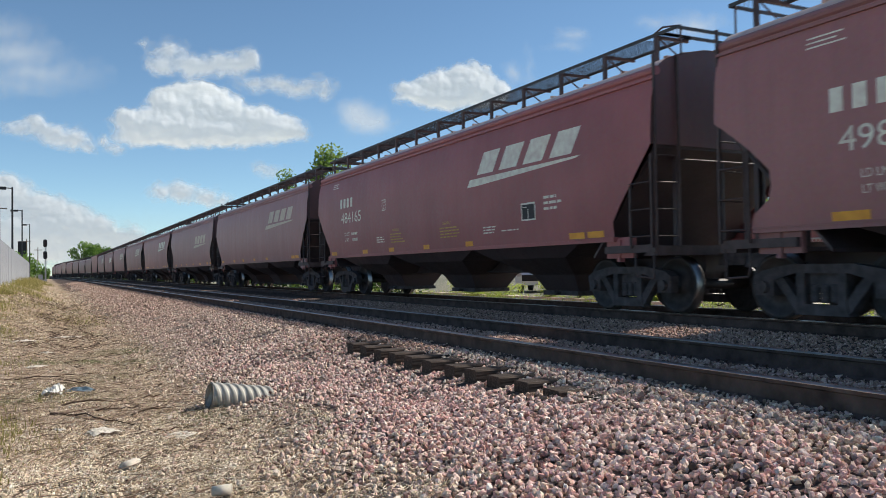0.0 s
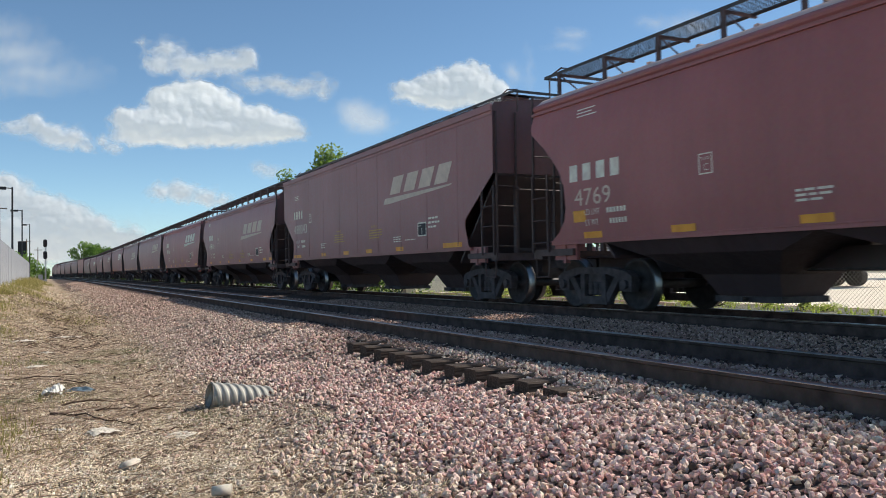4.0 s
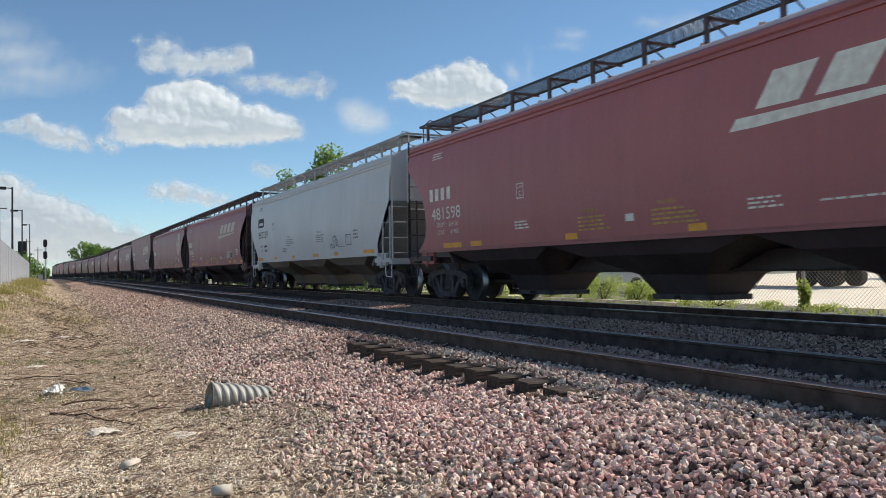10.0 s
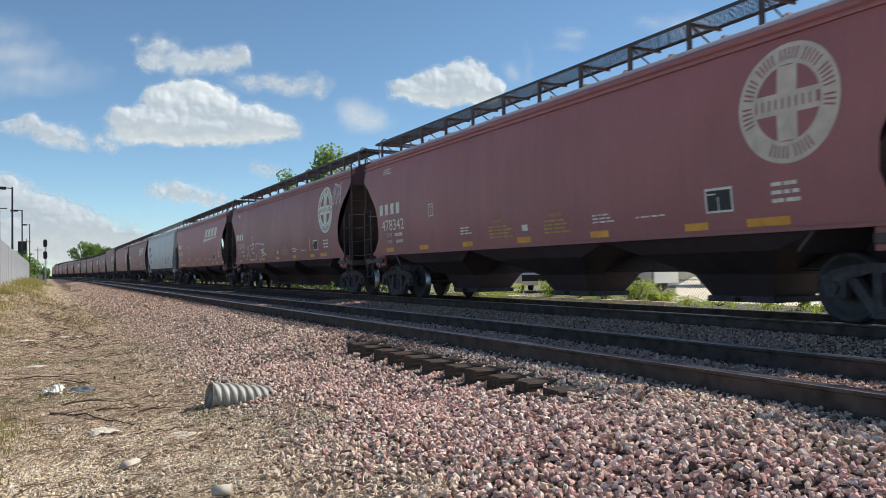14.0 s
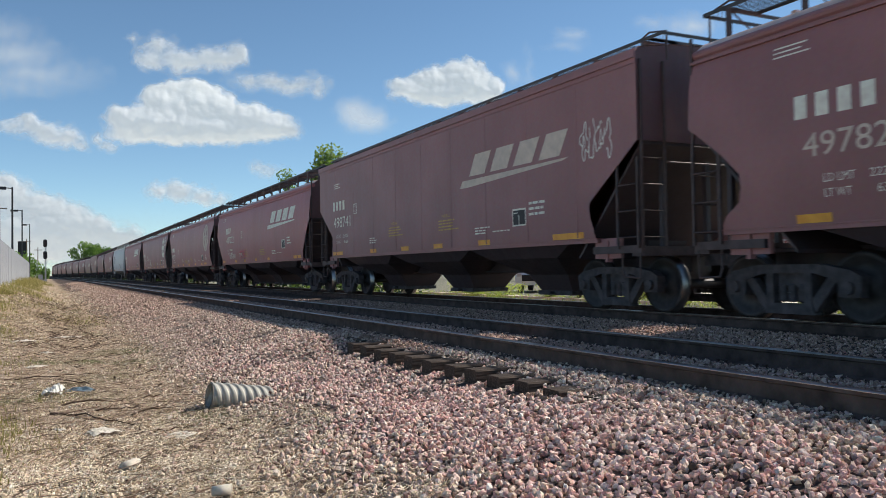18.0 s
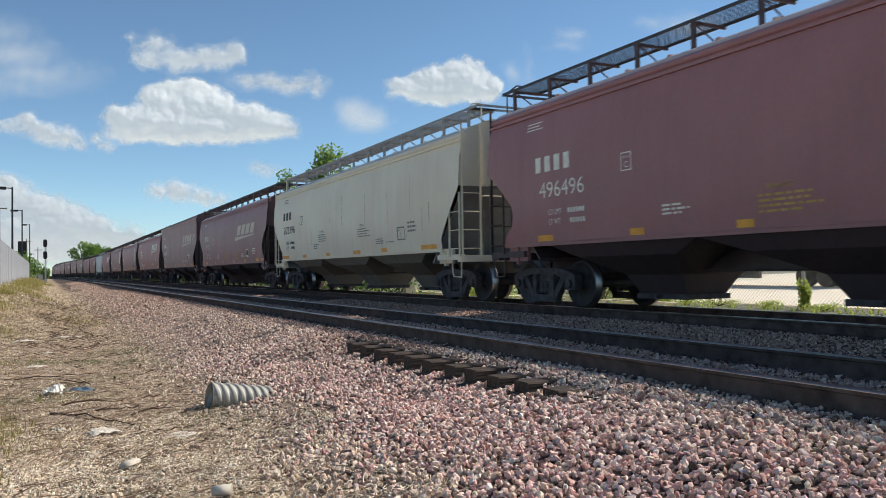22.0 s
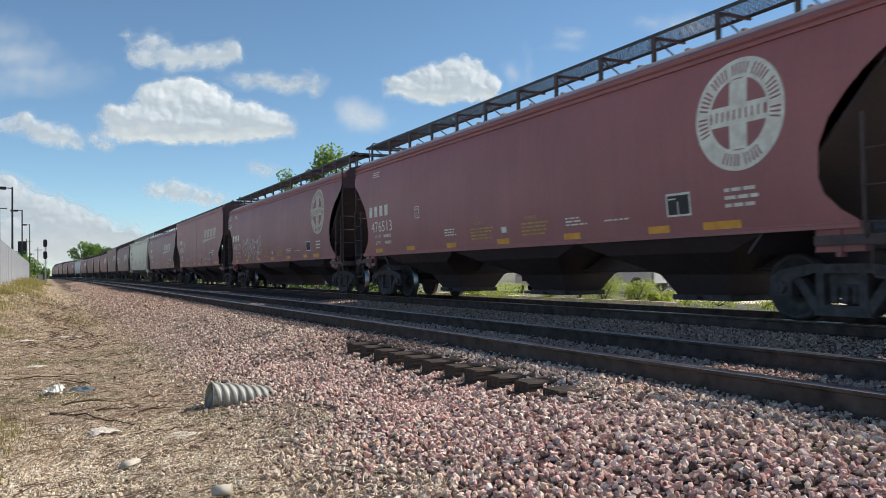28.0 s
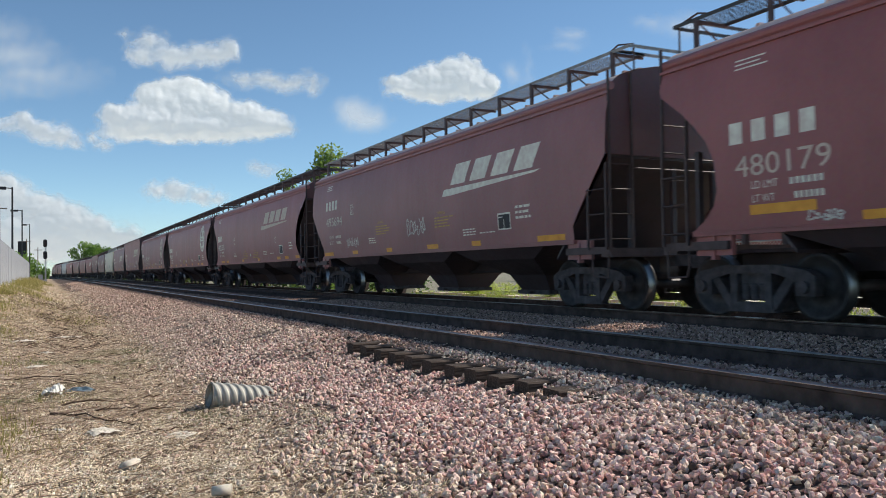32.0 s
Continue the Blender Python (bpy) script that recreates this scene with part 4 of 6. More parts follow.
def train():
    for n in sorted(TRAIN, key=abs):
        front, style, paint, number, emblem, at = TRAIN[n]
        if style not in TEMPLATE:
            TEMPLATE[style] = car = build_car(style)
            TEMPLATE[style + "_"] = [o for o in car.children_recursive]
        else:
            src = TEMPLATE[style]
            made = {src: src.copy()}
            scene.collection.objects.link(made[src])
            for o in TEMPLATE[style + "_"]:
                made[o] = o.copy()
                scene.collection.objects.link(made[o])
                made[o].parent = made[o.parent]
                made[o].matrix_parent_inverse = o.matrix_parent_inverse
            car = made[src]
        recolour(car, paint)
        extra = {4: ", sprayed with a white tag", 7: ", sprayed with white outlines", 15: ", sprayed with large white scrawl", 18: ", tagged twice in white", 10: ", tagged near its end", 8: ", with faded lettering"}.get(n, "")
        sort = {"boxy": "straight-sided", "notch": "round-shouldered", "plain": "round-shouldered", "curve": "long round-sided", "angle": "round-sided"}[style]
        tagged(car, f"{WORDS[paint]} {sort} covered hopper car{extra or ' on the far track'}", "hopper car", "cars of the train")
        stencil(n, car, style, paint, number, emblem)
        CARS[n] = car
    Flat().rect(1.35, 1.7, 1.55, 1.75).put("patch", CARS[3], "curve", "yellow")
    scrawl(Flat(), 12.85, 1.48, 0.75, 0.42, 4, 4).put("graffiti", CARS[4], "curve", "tag_white", "white spray tag")
    f = Flat()
    for q in (((3.2, 1.33), (3.55, 1.90), (3.75, 1.95), (3.6, 1.60), (3.95, 1.45)), ((4.0, 1.95), (4.75, 2.02), (4.7, 1.85), (4.25, 1.80), (4.3, 1.65), (4.8, 1.60), (4.75, 1.31), (4.05, 1.33)), ((5.0, 1.30), (5.1, 2.02), (6.5, 1.95), (6.55, 1.75), (5.9, 1.72), (6.9, 1.50), (6.2, 1.48), (5.9, 1.42), (5.85, 1.30), (5.6, 1.30), (5.55, 1.68))):
        f.ribbon(q, 0.042)
    f.put("graffiti", CARS[7], "curve", "tag_white", "white outlined spray letters")
    scrawl(Flat(), 15.6, 2.9, 0.8, 0.75, 71, 3).put("graffiti", CARS[7], "curve", "tag_white", "white spray tag")
    scrawl(Flat(), 3.3, 1.34, 3.6, 0.98, 15, 6, 0.035).put("graffiti", CARS[15], "curve", "tag_white", "large white spray scrawl")
    scrawl(scrawl(Flat(), 0.12, 3.28, 0.8, 0.32, 16, 5, 0.018), 0.10, 2.88, 0.85, 0.32, 17, 6, 0.018).put("graffiti", CARS[15], "curve", "tag_white", "small white spray writing")
    scrawl(Flat(), 3.35, 1.5, 1.0, 0.26, 18, 6, 0.025).put("graffiti", CARS[18], "plain", "tag_white", "small white spray tag")
    scrawl(Flat(), 7.9, 1.62, 1.1, 0.42, 19, 5, 0.032).put("graffiti", CARS[18], "plain", "tag_white", "white spray tag")
    scrawl(Flat(), 14.6, 2.55, 0.85, 0.7, 10, 4, 0.025).put("graffiti", CARS[10], "boxy", "tag_white", "thin white spray tag")
    scrawl(Flat(), 2.9, 1.45, 1.4, 0.22, 9, 5, 0.03).put("graffiti", CARS[9], "angle", "tag_white", "small white spray tag")
    scrawl(Flat(), 5.2, 1.42, 1.3, 0.42, 91, 6, 0.035).put("graffiti", CARS[9], "angle", "pink", "pink spray tag")
    scrawl(Flat(), 2.55, 1.28, 0.5, 0.13, 20, 3, 0.025).put("graffiti", CARS[19], "curve", "tag_white", "small white spray tag")
    rub = random.Random(3)
    for b, z0, z1 in ((3.6, 2.0, 2.9), (5.0, 1.6, 2.3), (7.0, 2.3, 3.2), (8.2, 2.2, 3.1), (10.2, 1.9, 3.0), (11.9, 1.7, 2.9), (13.4, 1.75, 3.3), (12.55, 1.55, 1.85), (13.1, 1.6, 1.85), (14.1, 1.7, 2.3), (14.5, 1.9, 2.4)):
        Flat().ribbon([(b + 0.006 * math.sin(i * 1.1 + b), z0 + (z1 - z0) * i / 6) for i in range(7)], rub.uniform(0.008, 0.018)).put("scrape", CARS[12], "plain", "rust", "brown vertical scrape")
    for b, z0, z1 in ((4.1, 1.9, 3.0), (6.3, 1.9, 3.3), (9.9, 2.0, 3.2)):
        Flat().ribbon([(b + 0.01 * math.sin(i * 2.1), z0 + (z1 - z0) * i / 6) for i in range(7)], 0.012).put("scrape", CARS[1], "notch", "black_paint")
    scrawl(Flat(), 11.3, 1.55, 0.5, 0.4, 5, 2, 0.02).put("graffiti", CARS[5], "plain", "black_paint", "thin black scrawl")
    Flat().rect(12.95, 13.05, 1.48, 1.91).put("paint_stroke", CARS[7], "curve", "yellow")
    Flat().rect(1.68, 2.70, 1.42, 1.55).put("reflector", CARS[19], "curve", "yellow")


train()

# ---- lineside things ----


def pole_lamp(x, y, h):
    z = ground_z(x, y)
    t = thing("street_lamp", None, None, Matrix.Translation((x, y, z)), "black steel lamp post with one box head behind the wall", "street lamp", "lamps behind the wall")
    part("post", Geo().bar((0, 0, 0), (0, 0, h), 0.10, 8, 0.075).box(-0.2, 0.2, -0.2, 0.2, 0, 0.12), "black", t)
    part("arm", Geo().bar((0, 0, h - 0.12), (-0.55, -0.1, h - 0.10), 0.05, 6), "black", t)
    part("head", Geo().prism([(-0.28, h - 0.25), (0.18, h - 0.25), (0.18, h - 0.05), (-0.2, h)], -1.35, -0.5), "black", t)


pole_lamp(-2.62, 83, 8.7)
pole_lamp(-2.62, 119, 9.3)
pole_lamp(-2.40, 165, 10.1)


def panel_wall():
    w = thing("wall_west", None, None, Matrix(), "tall pale grey panel wall along the dirt strip", "wall", kind="structure")
    y = 20.0
    rng = random.Random(5)
    while y < 124:
        x, z = -2.05 + 0.0018 * (y - 45), ground_z(-2.05, y + 1.2) - 0.1
        part("panel", Geo().box(-0.05, 0.05, 0.012, 2.388, 0, 2.46 + rng.uniform(-0.006, 0.006)).box(-0.053, 0.053, -0.012, 0.012, 0, 2.47), "wall", w, at=Matrix.Translation((x, y, z)))
        y += 2.4


panel_wall()


def signal():
    t = thing("railway_signal", None, None, Matrix.Translation((0.15, 157, ground_z(0.15, 157))), "tall black mast signal with two dark heads", "railway signal")
    part("mast", Geo().bar((0, 0, 0), (0, 0, 7.3), 0.09, 8).box(-0.3, 0.3, -0.3, 0.3, 0, 0.3), "galv", t)
    for z in (6.7, 4.6):
        h = part("signal_head", Geo().prism([(0.34 * math.cos(i * math.pi / 8), (0.36 if i < 8 else -0.36) + 0.34 * math.sin(i * math.pi / 8)) for i in range(16)], -0.05, 0.05), "black", t, at=Matrix.Translation((0, -0.15, z)) @ Matrix.Rotation(math.pi / 2, 4, "Z"))
        for k in (-0.3, 0.0, 0.3):
            part("lens", Geo().lathe([(0, 0.09), (-0.16, 0.11), (-0.17, 0.02)], True, 12, (-0.03, 0, k)), "signal_lens", h)
    part("ladder", Geo().bar((-0.2, 0.2, 0), (-0.2, 0.2, 6.9), 0.02).bar((0.2, 0.2, 0), (0.2, 0.2, 6.9), 0.02), "galv", t)
    part("case", Geo().box(-1.1, -0.4, -0.3, 0.3, 0, 1.2), "galv", t)


signal()


def utility_pole(x, y, h):
    t = thing("utility_pole", None, None, Matrix.Translation((x, y, ground_z(x, y))), "weathered wooden utility pole with a crossarm", "utility pole", "utility poles")
    part("pole", Geo().bar((0, 0, 0), (0, 0, h), 0.15, 8, 0.1), "wood_pole", t)
    part("crossarm", Geo().box(-1.1, 1.1, -0.06, 0.06, h - 0.8, h - 0.66), "wood_pole", t)
    for k in (-0.95, -0.35, 0.35, 0.95):
        part("insulator", Geo().bar((k, 0, h - 0.66), (k, 0, h - 0.5), 0.05, 6), "galv", t)


utility_pole(-4.2, 240, 10.5)
utility_pole(-1.6, 250, 9.0)
utility_pole(-6.6, 150, 12.5)


def grain_tower():
    t = thing("silo_tower", None, None, Matrix.Translation((-5.7, 262, -0.4)), "slim dark steel tower far beyond the wall", "tower")
    part("shaft", Geo().box(-0.9, 0.9, -0.9, 0.9, 0, 10.8), "galv", t)
    part("headhouse", Geo().box(-1.15, 1.15, -1.15, 1.15, 6.3, 11.2), "black", t)


grain_tower()


# ---- plants ----


def leaf_cloud(g, centre, radii, count, size, rng, droop=0.0):
    for _ in range(count):
        while True:
            p = Vector((rng.uniform(-1, 1), rng.uniform(-1, 1), rng.uniform(-1, 1)))
            if 0.15 < p.length < 1:
                break
        p *= (0.55 + 0.45 * p.length)
        c = Vector((centre[0] + p.x * radii[0], centre[1] + p.y * radii[1], centre[2] + p.z * radii[2]))
        s = size * rng.uniform(0.6, 1.3)
        a = Euler((rng.uniform(-1.1, 1.1), rng.uniform(-1.1, 1.1), rng.uniform(0, 6.3))).to_matrix()
        pts = [(-0.5, 0, 0), (-0.15, 0.34, 0.05), (0.5, 0, -0.06), (-0.15, -0.34, 0.05)]
        g.add([c + a @ (Vector(q) * s) for q in pts], [(0, 1, 2), (0, 2, 3)])


def tree(x, y, h, spread, lobes, leaves, size, seed, leaf="leaf", label="leafy green tree behind the railway", z=None, group=""):
    rng = random.Random(seed)
    z = ground_z(x, y) if z is None else z
    t = thing("tree", None, None, Matrix.Translation((x, y, z)), label, "tree", group)
    tr, g = Geo(), Geo()
    p, r = Vector((0, 0, 0)), h * 0.022 + 0.05
    for i in range(5):
        q = p + Vector((rng.uniform(-0.12, 0.12) * spread * 0.4, rng.uniform(-0.12, 0.12) * spread * 0.4, h * 0.15))
        tr.bar(p, q, r, 8, r * 0.8)
        p, r = q, r * 0.8
    for i in range(lobes):
        a = rng.uniform(0, 6.3)
        k = (i + 0.5) / lobes
        rad = spread * math.sqrt(max(0.05, 1 - (2 * k - 0.9) ** 2)) * rng.uniform(0.35, 0.8)
        c = Vector((math.cos(a) * rad, math.sin(a) * rad, h * (0.36 + 0.58 * k)))
        tr.bar((0, 0, h * (0.25 + 0.3 * k)), c, r * 0.55, 5, 0.02)
        lr = spread * rng.uniform(0.28, 0.48)
        leaf_cloud(g, c, (lr, lr, lr * rng.uniform(0.6, 0.95)), leaves // lobes, size, rng)
    part("trunk", tr, "bark", t)
    part("crown", g, leaf, t)
    return t


def bush(x, y, h, w, count, size, seed, leaf="weed", label="low green bush beside the fence", group="", name="bush"):
    rng = random.Random(seed)
    t = thing(name, None, None, Matrix.Translation((x, y, ground_z(x, y))), label, "bush" if name == "bush" else "weed", group)
    s, g = Geo(), Geo()
    for i in range(7):
        q = Vector((rng.uniform(-w, w) * 0.8, rng.uniform(-w, w) * 0.8, h * rng.uniform(0.6, 1.0)))
        s.bar((0, 0, 0), q, 0.012 + h * 0.006, 5, 0.004)
        for k in (0.25, 0.55, 0.85):
            leaf_cloud(g, (q.x * (0.6 + 0.5 * k), q.y * (0.6 + 0.5 * k), q.z * k), (w * 0.5, w * 0.55, h * 0.26), count // 21, size * (0.8 + 0.4 * k), rng)
    part("stem", s, "bark", t)
    part("foliage", g, leaf, t)
    return t


# ---- behind the train ----


def chain_link():
    f = thing("chain_link_fence", None, None, Matrix.Translation((18.5, 0, 0)), "galvanized chain-link fence with round posts", "fence")
    z0, z1, y0, y1 = -0.42, 1.45, 6.0, 27.0
    for y in np.arange(y0, y1 + 0.1, 3.0):
        part("post", Geo().bar((0, y, z0), (0, y, z1 + 0.08), 0.05, 8), "galv", f)
    part("top_rail", Geo().bar((0, y0, z1), (0, y1, z1), 0.025, 6), "galv", f)
    g = Geo()
    h = z1 - z0 - 0.04
    k, step = y0 - h, 0.115
    while k < y1:
        for d in (1, -1):
            a, b = (k, k + h) if d > 0 else (k + h, k)
            za, zb_ = z0 + 0.04, z1
            # clip the wire to the fence's ends
            if a < y0:
                za, a = za + (y0 - a) / (b - a) * h, y0
            if b < y0:
                zb_, b = zb_ - (y0 - b) / (a - b) * h, y0
            if a > y1:
                za, a = za + (a - y1) / (a - b) * h, y1
            if b > y1:
                zb_, b = zb_ - (b - y1) / (b - a) * h, y1
            if zb_ - za > 0.05:
                g.bar((0, a, za), (0, b, zb_), 0.0062, 3, caps=False)
        k += step
    tagged(part("wire_mesh", g, "galv", f), kind="stuff")


chain_link()


def yard():
    k = thing("kerb", None, None, Matrix.Translation((17.0, 0, -0.50)), "pale concrete kerb along the weeds", "kerb", kind="structure")
    y = 18.4
    while y < 40:
        part("kerb_stone", Geo().prism([(y, 0), (y + 1.98, 0), (y + 1.98, 0.16), (y, 0.16)], 0, 0.25), "concrete", k)
        y += 2.0
    g = Geo()
    rim = [(18.75, 20.4), (18.75, -30), (90, -30), (90, 74), (60, 62), (34, 36.5)]
    g.add([(x, y, z) for z in (-0.46, -0.395) for x, y in rim], [tuple(range(5, -1, -1)), tuple(range(6, 12))] + [(i, (i + 1) % 6, 6 + (i + 1) % 6, 6 + i) for i in range(6)])
    thing("pavement", g, "concrete", Matrix(), "sunlit pale concrete yard behind the fence", "pavement", kind="structure")


yard()


def wheel(parent, x, y, z, r, w, sx):
    p = part("wheel", Geo().lathe([(-w / 2, r * 0.62), (-w / 2, r * 0.94), (-w * 0.35, r), (w * 0.35, r), (w / 2, r * 0.94), (w / 2, r * 0.62)], True, 22), "rubber", parent, "black tyre", True, Matrix.Translation((x, y, z)))
    part("rim", Geo().lathe([(-w * 0.42, 0.03), (-w * 0.42, r * 0.6), (w * 0.42, r * 0.6), (w * 0.42, 0.03)], True, 18), "rim", p)


def vehicle(name, m, prof, windows, w, wheels, paint, label, category):
    """A parked vehicle, its nose along +y; prof and windows are (y, z) outlines."""
    t = thing(name, None, None, m, label, category)
    part("body", Geo().prism(prof, -w / 2, w / 2), paint, t)
    for q in windows:
        for sx in (-1, 1):
            part("side_window", Geo().prism(q, sx * (w / 2 - 0.01), sx * (w / 2 + 0.012)), "glass_dark", t)
    for y, r in wheels:
        for sx in (-1, 1):
            wheel(t, sx * (w / 2 - 0.10), y, r, r, 0.22, sx)
    return t


SUV = [(-2.3, 0.35), (2.3, 0.35), (2.35, 0.75), (2.2, 0.98), (1.1, 1.08), (0.45, 1.66), (-1.9, 1.72), (-2.3, 1.05)]
v = vehicle("parked_car", Matrix.Translation((22.4, 33.6, -0.40)) @ Matrix.Rotation(2.4, 4, "Z"), SUV, [[(0.95, 1.10), (0.42, 1.56), (-0.55, 1.60), (-0.55, 1.10)], [(-0.65, 1.10), (-0.65, 1.60), (-1.85, 1.60), (-2.0, 1.12)]], 1.85, [(-1.45, 0.36), (1.45, 0.36)], "van_white", "white parked car with dark windows", "car")
part("windscreen", Geo().add([(-0.8, 1.08, 1.10), (0.8, 1.08, 1.10), (0.72, 0.50, 1.62), (-0.72, 0.50, 1.62), (-0.8, 1.12, 1.10), (0.8, 1.12, 1.10), (0.72, 0.54, 1.63), (-0.72, 0.54, 1.63)], [(0, 1, 2, 3), (7, 6, 5, 4), (0, 4, 5, 1), (1, 5, 6, 2), (2, 6, 7, 3), (3, 7, 4, 0)]), "glass_dark", v)
part("grille", Geo().box(-0.6, 0.6, 2.33, 2.37, 0.55, 0.85), "black", v)
for _s in (-1, 1):
    part("headlight", Geo().box(_s * 0.85, _s * 0.62, 2.28, 2.34, 0.75, 0.92), "rim", v)
VAN = [(-2.6, 0.4), (2.6, 0.4), (2.65, 0.9), (2.3, 1.15), (1.65, 1.95), (1.3, 2.1), (-2.55, 2.15), (-2.6, 1.0)]
vehicle("parked_van", Matrix.Translation((24.6, 30.3, -0.40)) @ Matrix.Rotation(0.25, 4, "Z"), VAN, [[(2.1, 1.2), (1.55, 1.85), (0.75, 1.9), (0.75, 1.2)]], 2.0, [(-1.7, 0.36), (1.75, 0.36)], "van_white", "white parked van behind the chain-link fence", "van")


def trailer():
    t = thing("semi_trailer", None, None, Matrix.Translation((36.0, 31.0, -0.40)), "maroon box trailer with tandem wheels in the yard", "trailer")
    part("box", Geo().box(-1.3, 1.3, -6.5, 6.5, 1.15, 4.0), "trailer_red", t)
    part("chassis", Geo().box(-0.5, 0.5, -6.3, 6.3, 0.85, 1.15), "black", t)
    part("skirt", Geo().box(-1.28, -1.2, 0.0, 4.5, 0.45, 1.15), "black", t)
    for y in (-4.1, -2.9):
        for sx in (-1, 1):
            wheel(t, sx * 1.05, y, 0.52, 0.52, 0.5, sx)
    for sx in (-1, 1):
        part("landing_leg", Geo().box(sx * 0.8 - 0.06, sx * 0.8 + 0.06, 4.6, 4.75, 0.0, 1.1), "galv", t)


trailer()
for _x, _y, _h, _w in ((19.3, 35.5, 0.85, 0.9), (16.8, 37.5, 1.1, 0.6), (15.2, 47.0, 1.2, 0.8)):
    t = thing("utility_cabinet", None, None, Matrix.Translation((_x, _y, ground_z(_x, _y) - 0.03)), "pale steel utility cabinet on the verge", "cabinet", "utility cabinets")
    part("case", Geo().box(-_w / 2, _w / 2, -_w / 2, _w / 2, 0, _h), "concrete", t)
    part("lid", Geo().box(-_w / 2 - 0.04, _w / 2 + 0.04, -_w / 2 - 0.04, _w / 2 + 0.04, _h, _h + 0.06), "galv", t)

tree(20.6, 60.5, 11.5, 2.6, 18, 3600, 0.27, 1, "leaf", "tall tree with large bright green leaves behind the train")
tree(20.0, 71.0, 10.7, 2.0, 12, 1900, 0.26, 2, "leaf_dark", "tree with its top above the train")
for _i, (_x, _y, _h, _s) in enumerate(((12.5, 305, 12.6, 5.5), (16.5, 312, 12.0, 5.0), (19.5, 300, 10.5, 4.6), (22.5, 255, 9.6, 3.6), (24.0, 205, 9.4, 3.4), (28.0, 180, 9.0, 3.6))):
    tree(_x, _y, _h, _s, 14, 1800, 0.75, 20 + _i, "leaf_dark", "dark green tree far along the line", group="trees along the line")
for _i, (_x, _y, _h, _s) in enumerate(((48, 62, 9.0, 4.2), (56, 50, 9.5, 4.4), (62, 36, 9.0, 4.5), (60, 22, 9.5, 4.5), (64, 8, 9.0, 4.5), (46, 80, 9.5, 4.0), (40, 96, 8.5, 3.6))):
    tree(_x, _y, _h, _s, 12, 1500, 0.55, 40 + _i, "leaf_dark", "green tree at the back of the yard", z=-0.45, group="trees round the yard")
for _i, (_x, _y, _h, _w) in enumerate(((-3.4, 170, 4.5, 2.0), (-2.2, 190, 4.0, 2.0), (-5.0, 205, 6.0, 2.4), (-0.2, 235, 3.2, 1.6))):
    bush(_x, _y, _h, _w, 900, 0.5, 60 + _i, "leaf_dark", "dark green shrub far beyond the wall", "far shrubs")
for _i, (_x, _y, _h, _w) in enumerate(((17.6, 24.0, 1.25, 0.75), (17.8, 21.0, 0.8, 0.6), (17.5, 22.4, 1.05, 0.75), (17.4, 25.6, 0.8, 0.7), (17.6, 14.3, 0.78, 0.2), (17.6, 18.6, 0.30, 0.6), (17.6, 17.2, 0.26, 0.6), (17.6, 15.6, 0.24, 0.55), (17.5, 13.6, 0.22, 0.4), (17.7, 19.7, 0.42, 0.5), (17.6, 33.0, 0.8, 0.9), (17.2, 28.6, 0.7, 0.9), (17.4, 30.8, 0.6, 0.9))):
    bush(_x, _y, _h, _w, 1500 if _h > 0.4 else 420, 0.075 if _h > 0.4 else 0.055, 70 + _i, "weed", group="weeds along the fence")

# Shrub row added to cover the bright ground visible under the far cars.
_shrub = random.Random(17)
_y = 37.0
_i = 0
while _y < 250:
    bush(15.6 + bend(_y) + _shrub.uniform(-0.8, 1.6), _y, _shrub.uniform(1.0, 2.1), _shrub.uniform(1.6, 2.6), 420, 0.30, 200 + _i, "leaf_shade", "added dark green shrub behind the train", "shrubs behind the train")
    _y += _shrub.uniform(2.6, 4.6) * (1 + _y / 160)
    _i += 1


def verge_weeds():
    rng = random.Random(8)
    g = Geo()
    for _ in range(1500):
        y = rng.uniform(9, 45)
        x = rng.uniform(14.6, 18.3)
        z = ground_z(x, y)
        for k in range(3):
            a, h = rng.uniform(0, 6.3), rng.uniform(0.03, 0.14)
            d = Vector((math.cos(a), math.sin(a), 0)) * h * 0.5
            s = Vector((-d.y, d.x, 0)).normalized() * 0.018
            p = Vector((x, y, z))
            g.add([p - s, p + s, p + d * 0.6 + Vector((0, 0, h * 0.8)) + s, p + d + Vector((0, 0, h))], [(0, 1, 2, 3)])
    thing("verge_grass", g, "weed", Matrix(), "patchy green weeds between far track and fence", "grass", kind="stuff")


verge_weeds()

# ---- sleepers and ballast ----


def tie_mesh(seed, end=-1.30):
    rng = random.Random(seed)
    g = Geo()
    w, h = 0.115 + rng.uniform(-0.006, 0.006), 0.19
    pr = [(-w, -h), (w, -h), (w, -0.012), (w - 0.012, 0), (-w + 0.01, 0), (-w, -0.014)]
    g.prism(pr, end, 1.30)
    return g.mesh("tie", "tie")


TIES = [tie_mesh(i) for i in range(5)]
LONG_TIES = [tie_mesh(i + 9, -1.62 + 0.02 * (i % 3)) for i in range(5)]


TIE_STEP, TIE_START = 0.465, 1.48


def ties(owner, centre, y0, count, seed):
    rng = random.Random(seed)
    for i in range(count):
        y = y0 + TIE_STEP * i + rng.uniform(-0.02, 0.02)
        part("tie", (LONG_TIES if centre == NEAR_C and 3.9 < y < 10.2 else TIES)[i % 5], None, owner, at=Matrix.Translation((centre + bend(y) + rng.uniform(-0.03, 0.03), y, -0.186 + rng.uniform(-0.012, 0.004))) @ Matrix.Rotation(rng.uniform(-0.02, 0.02), 4, "Z"))


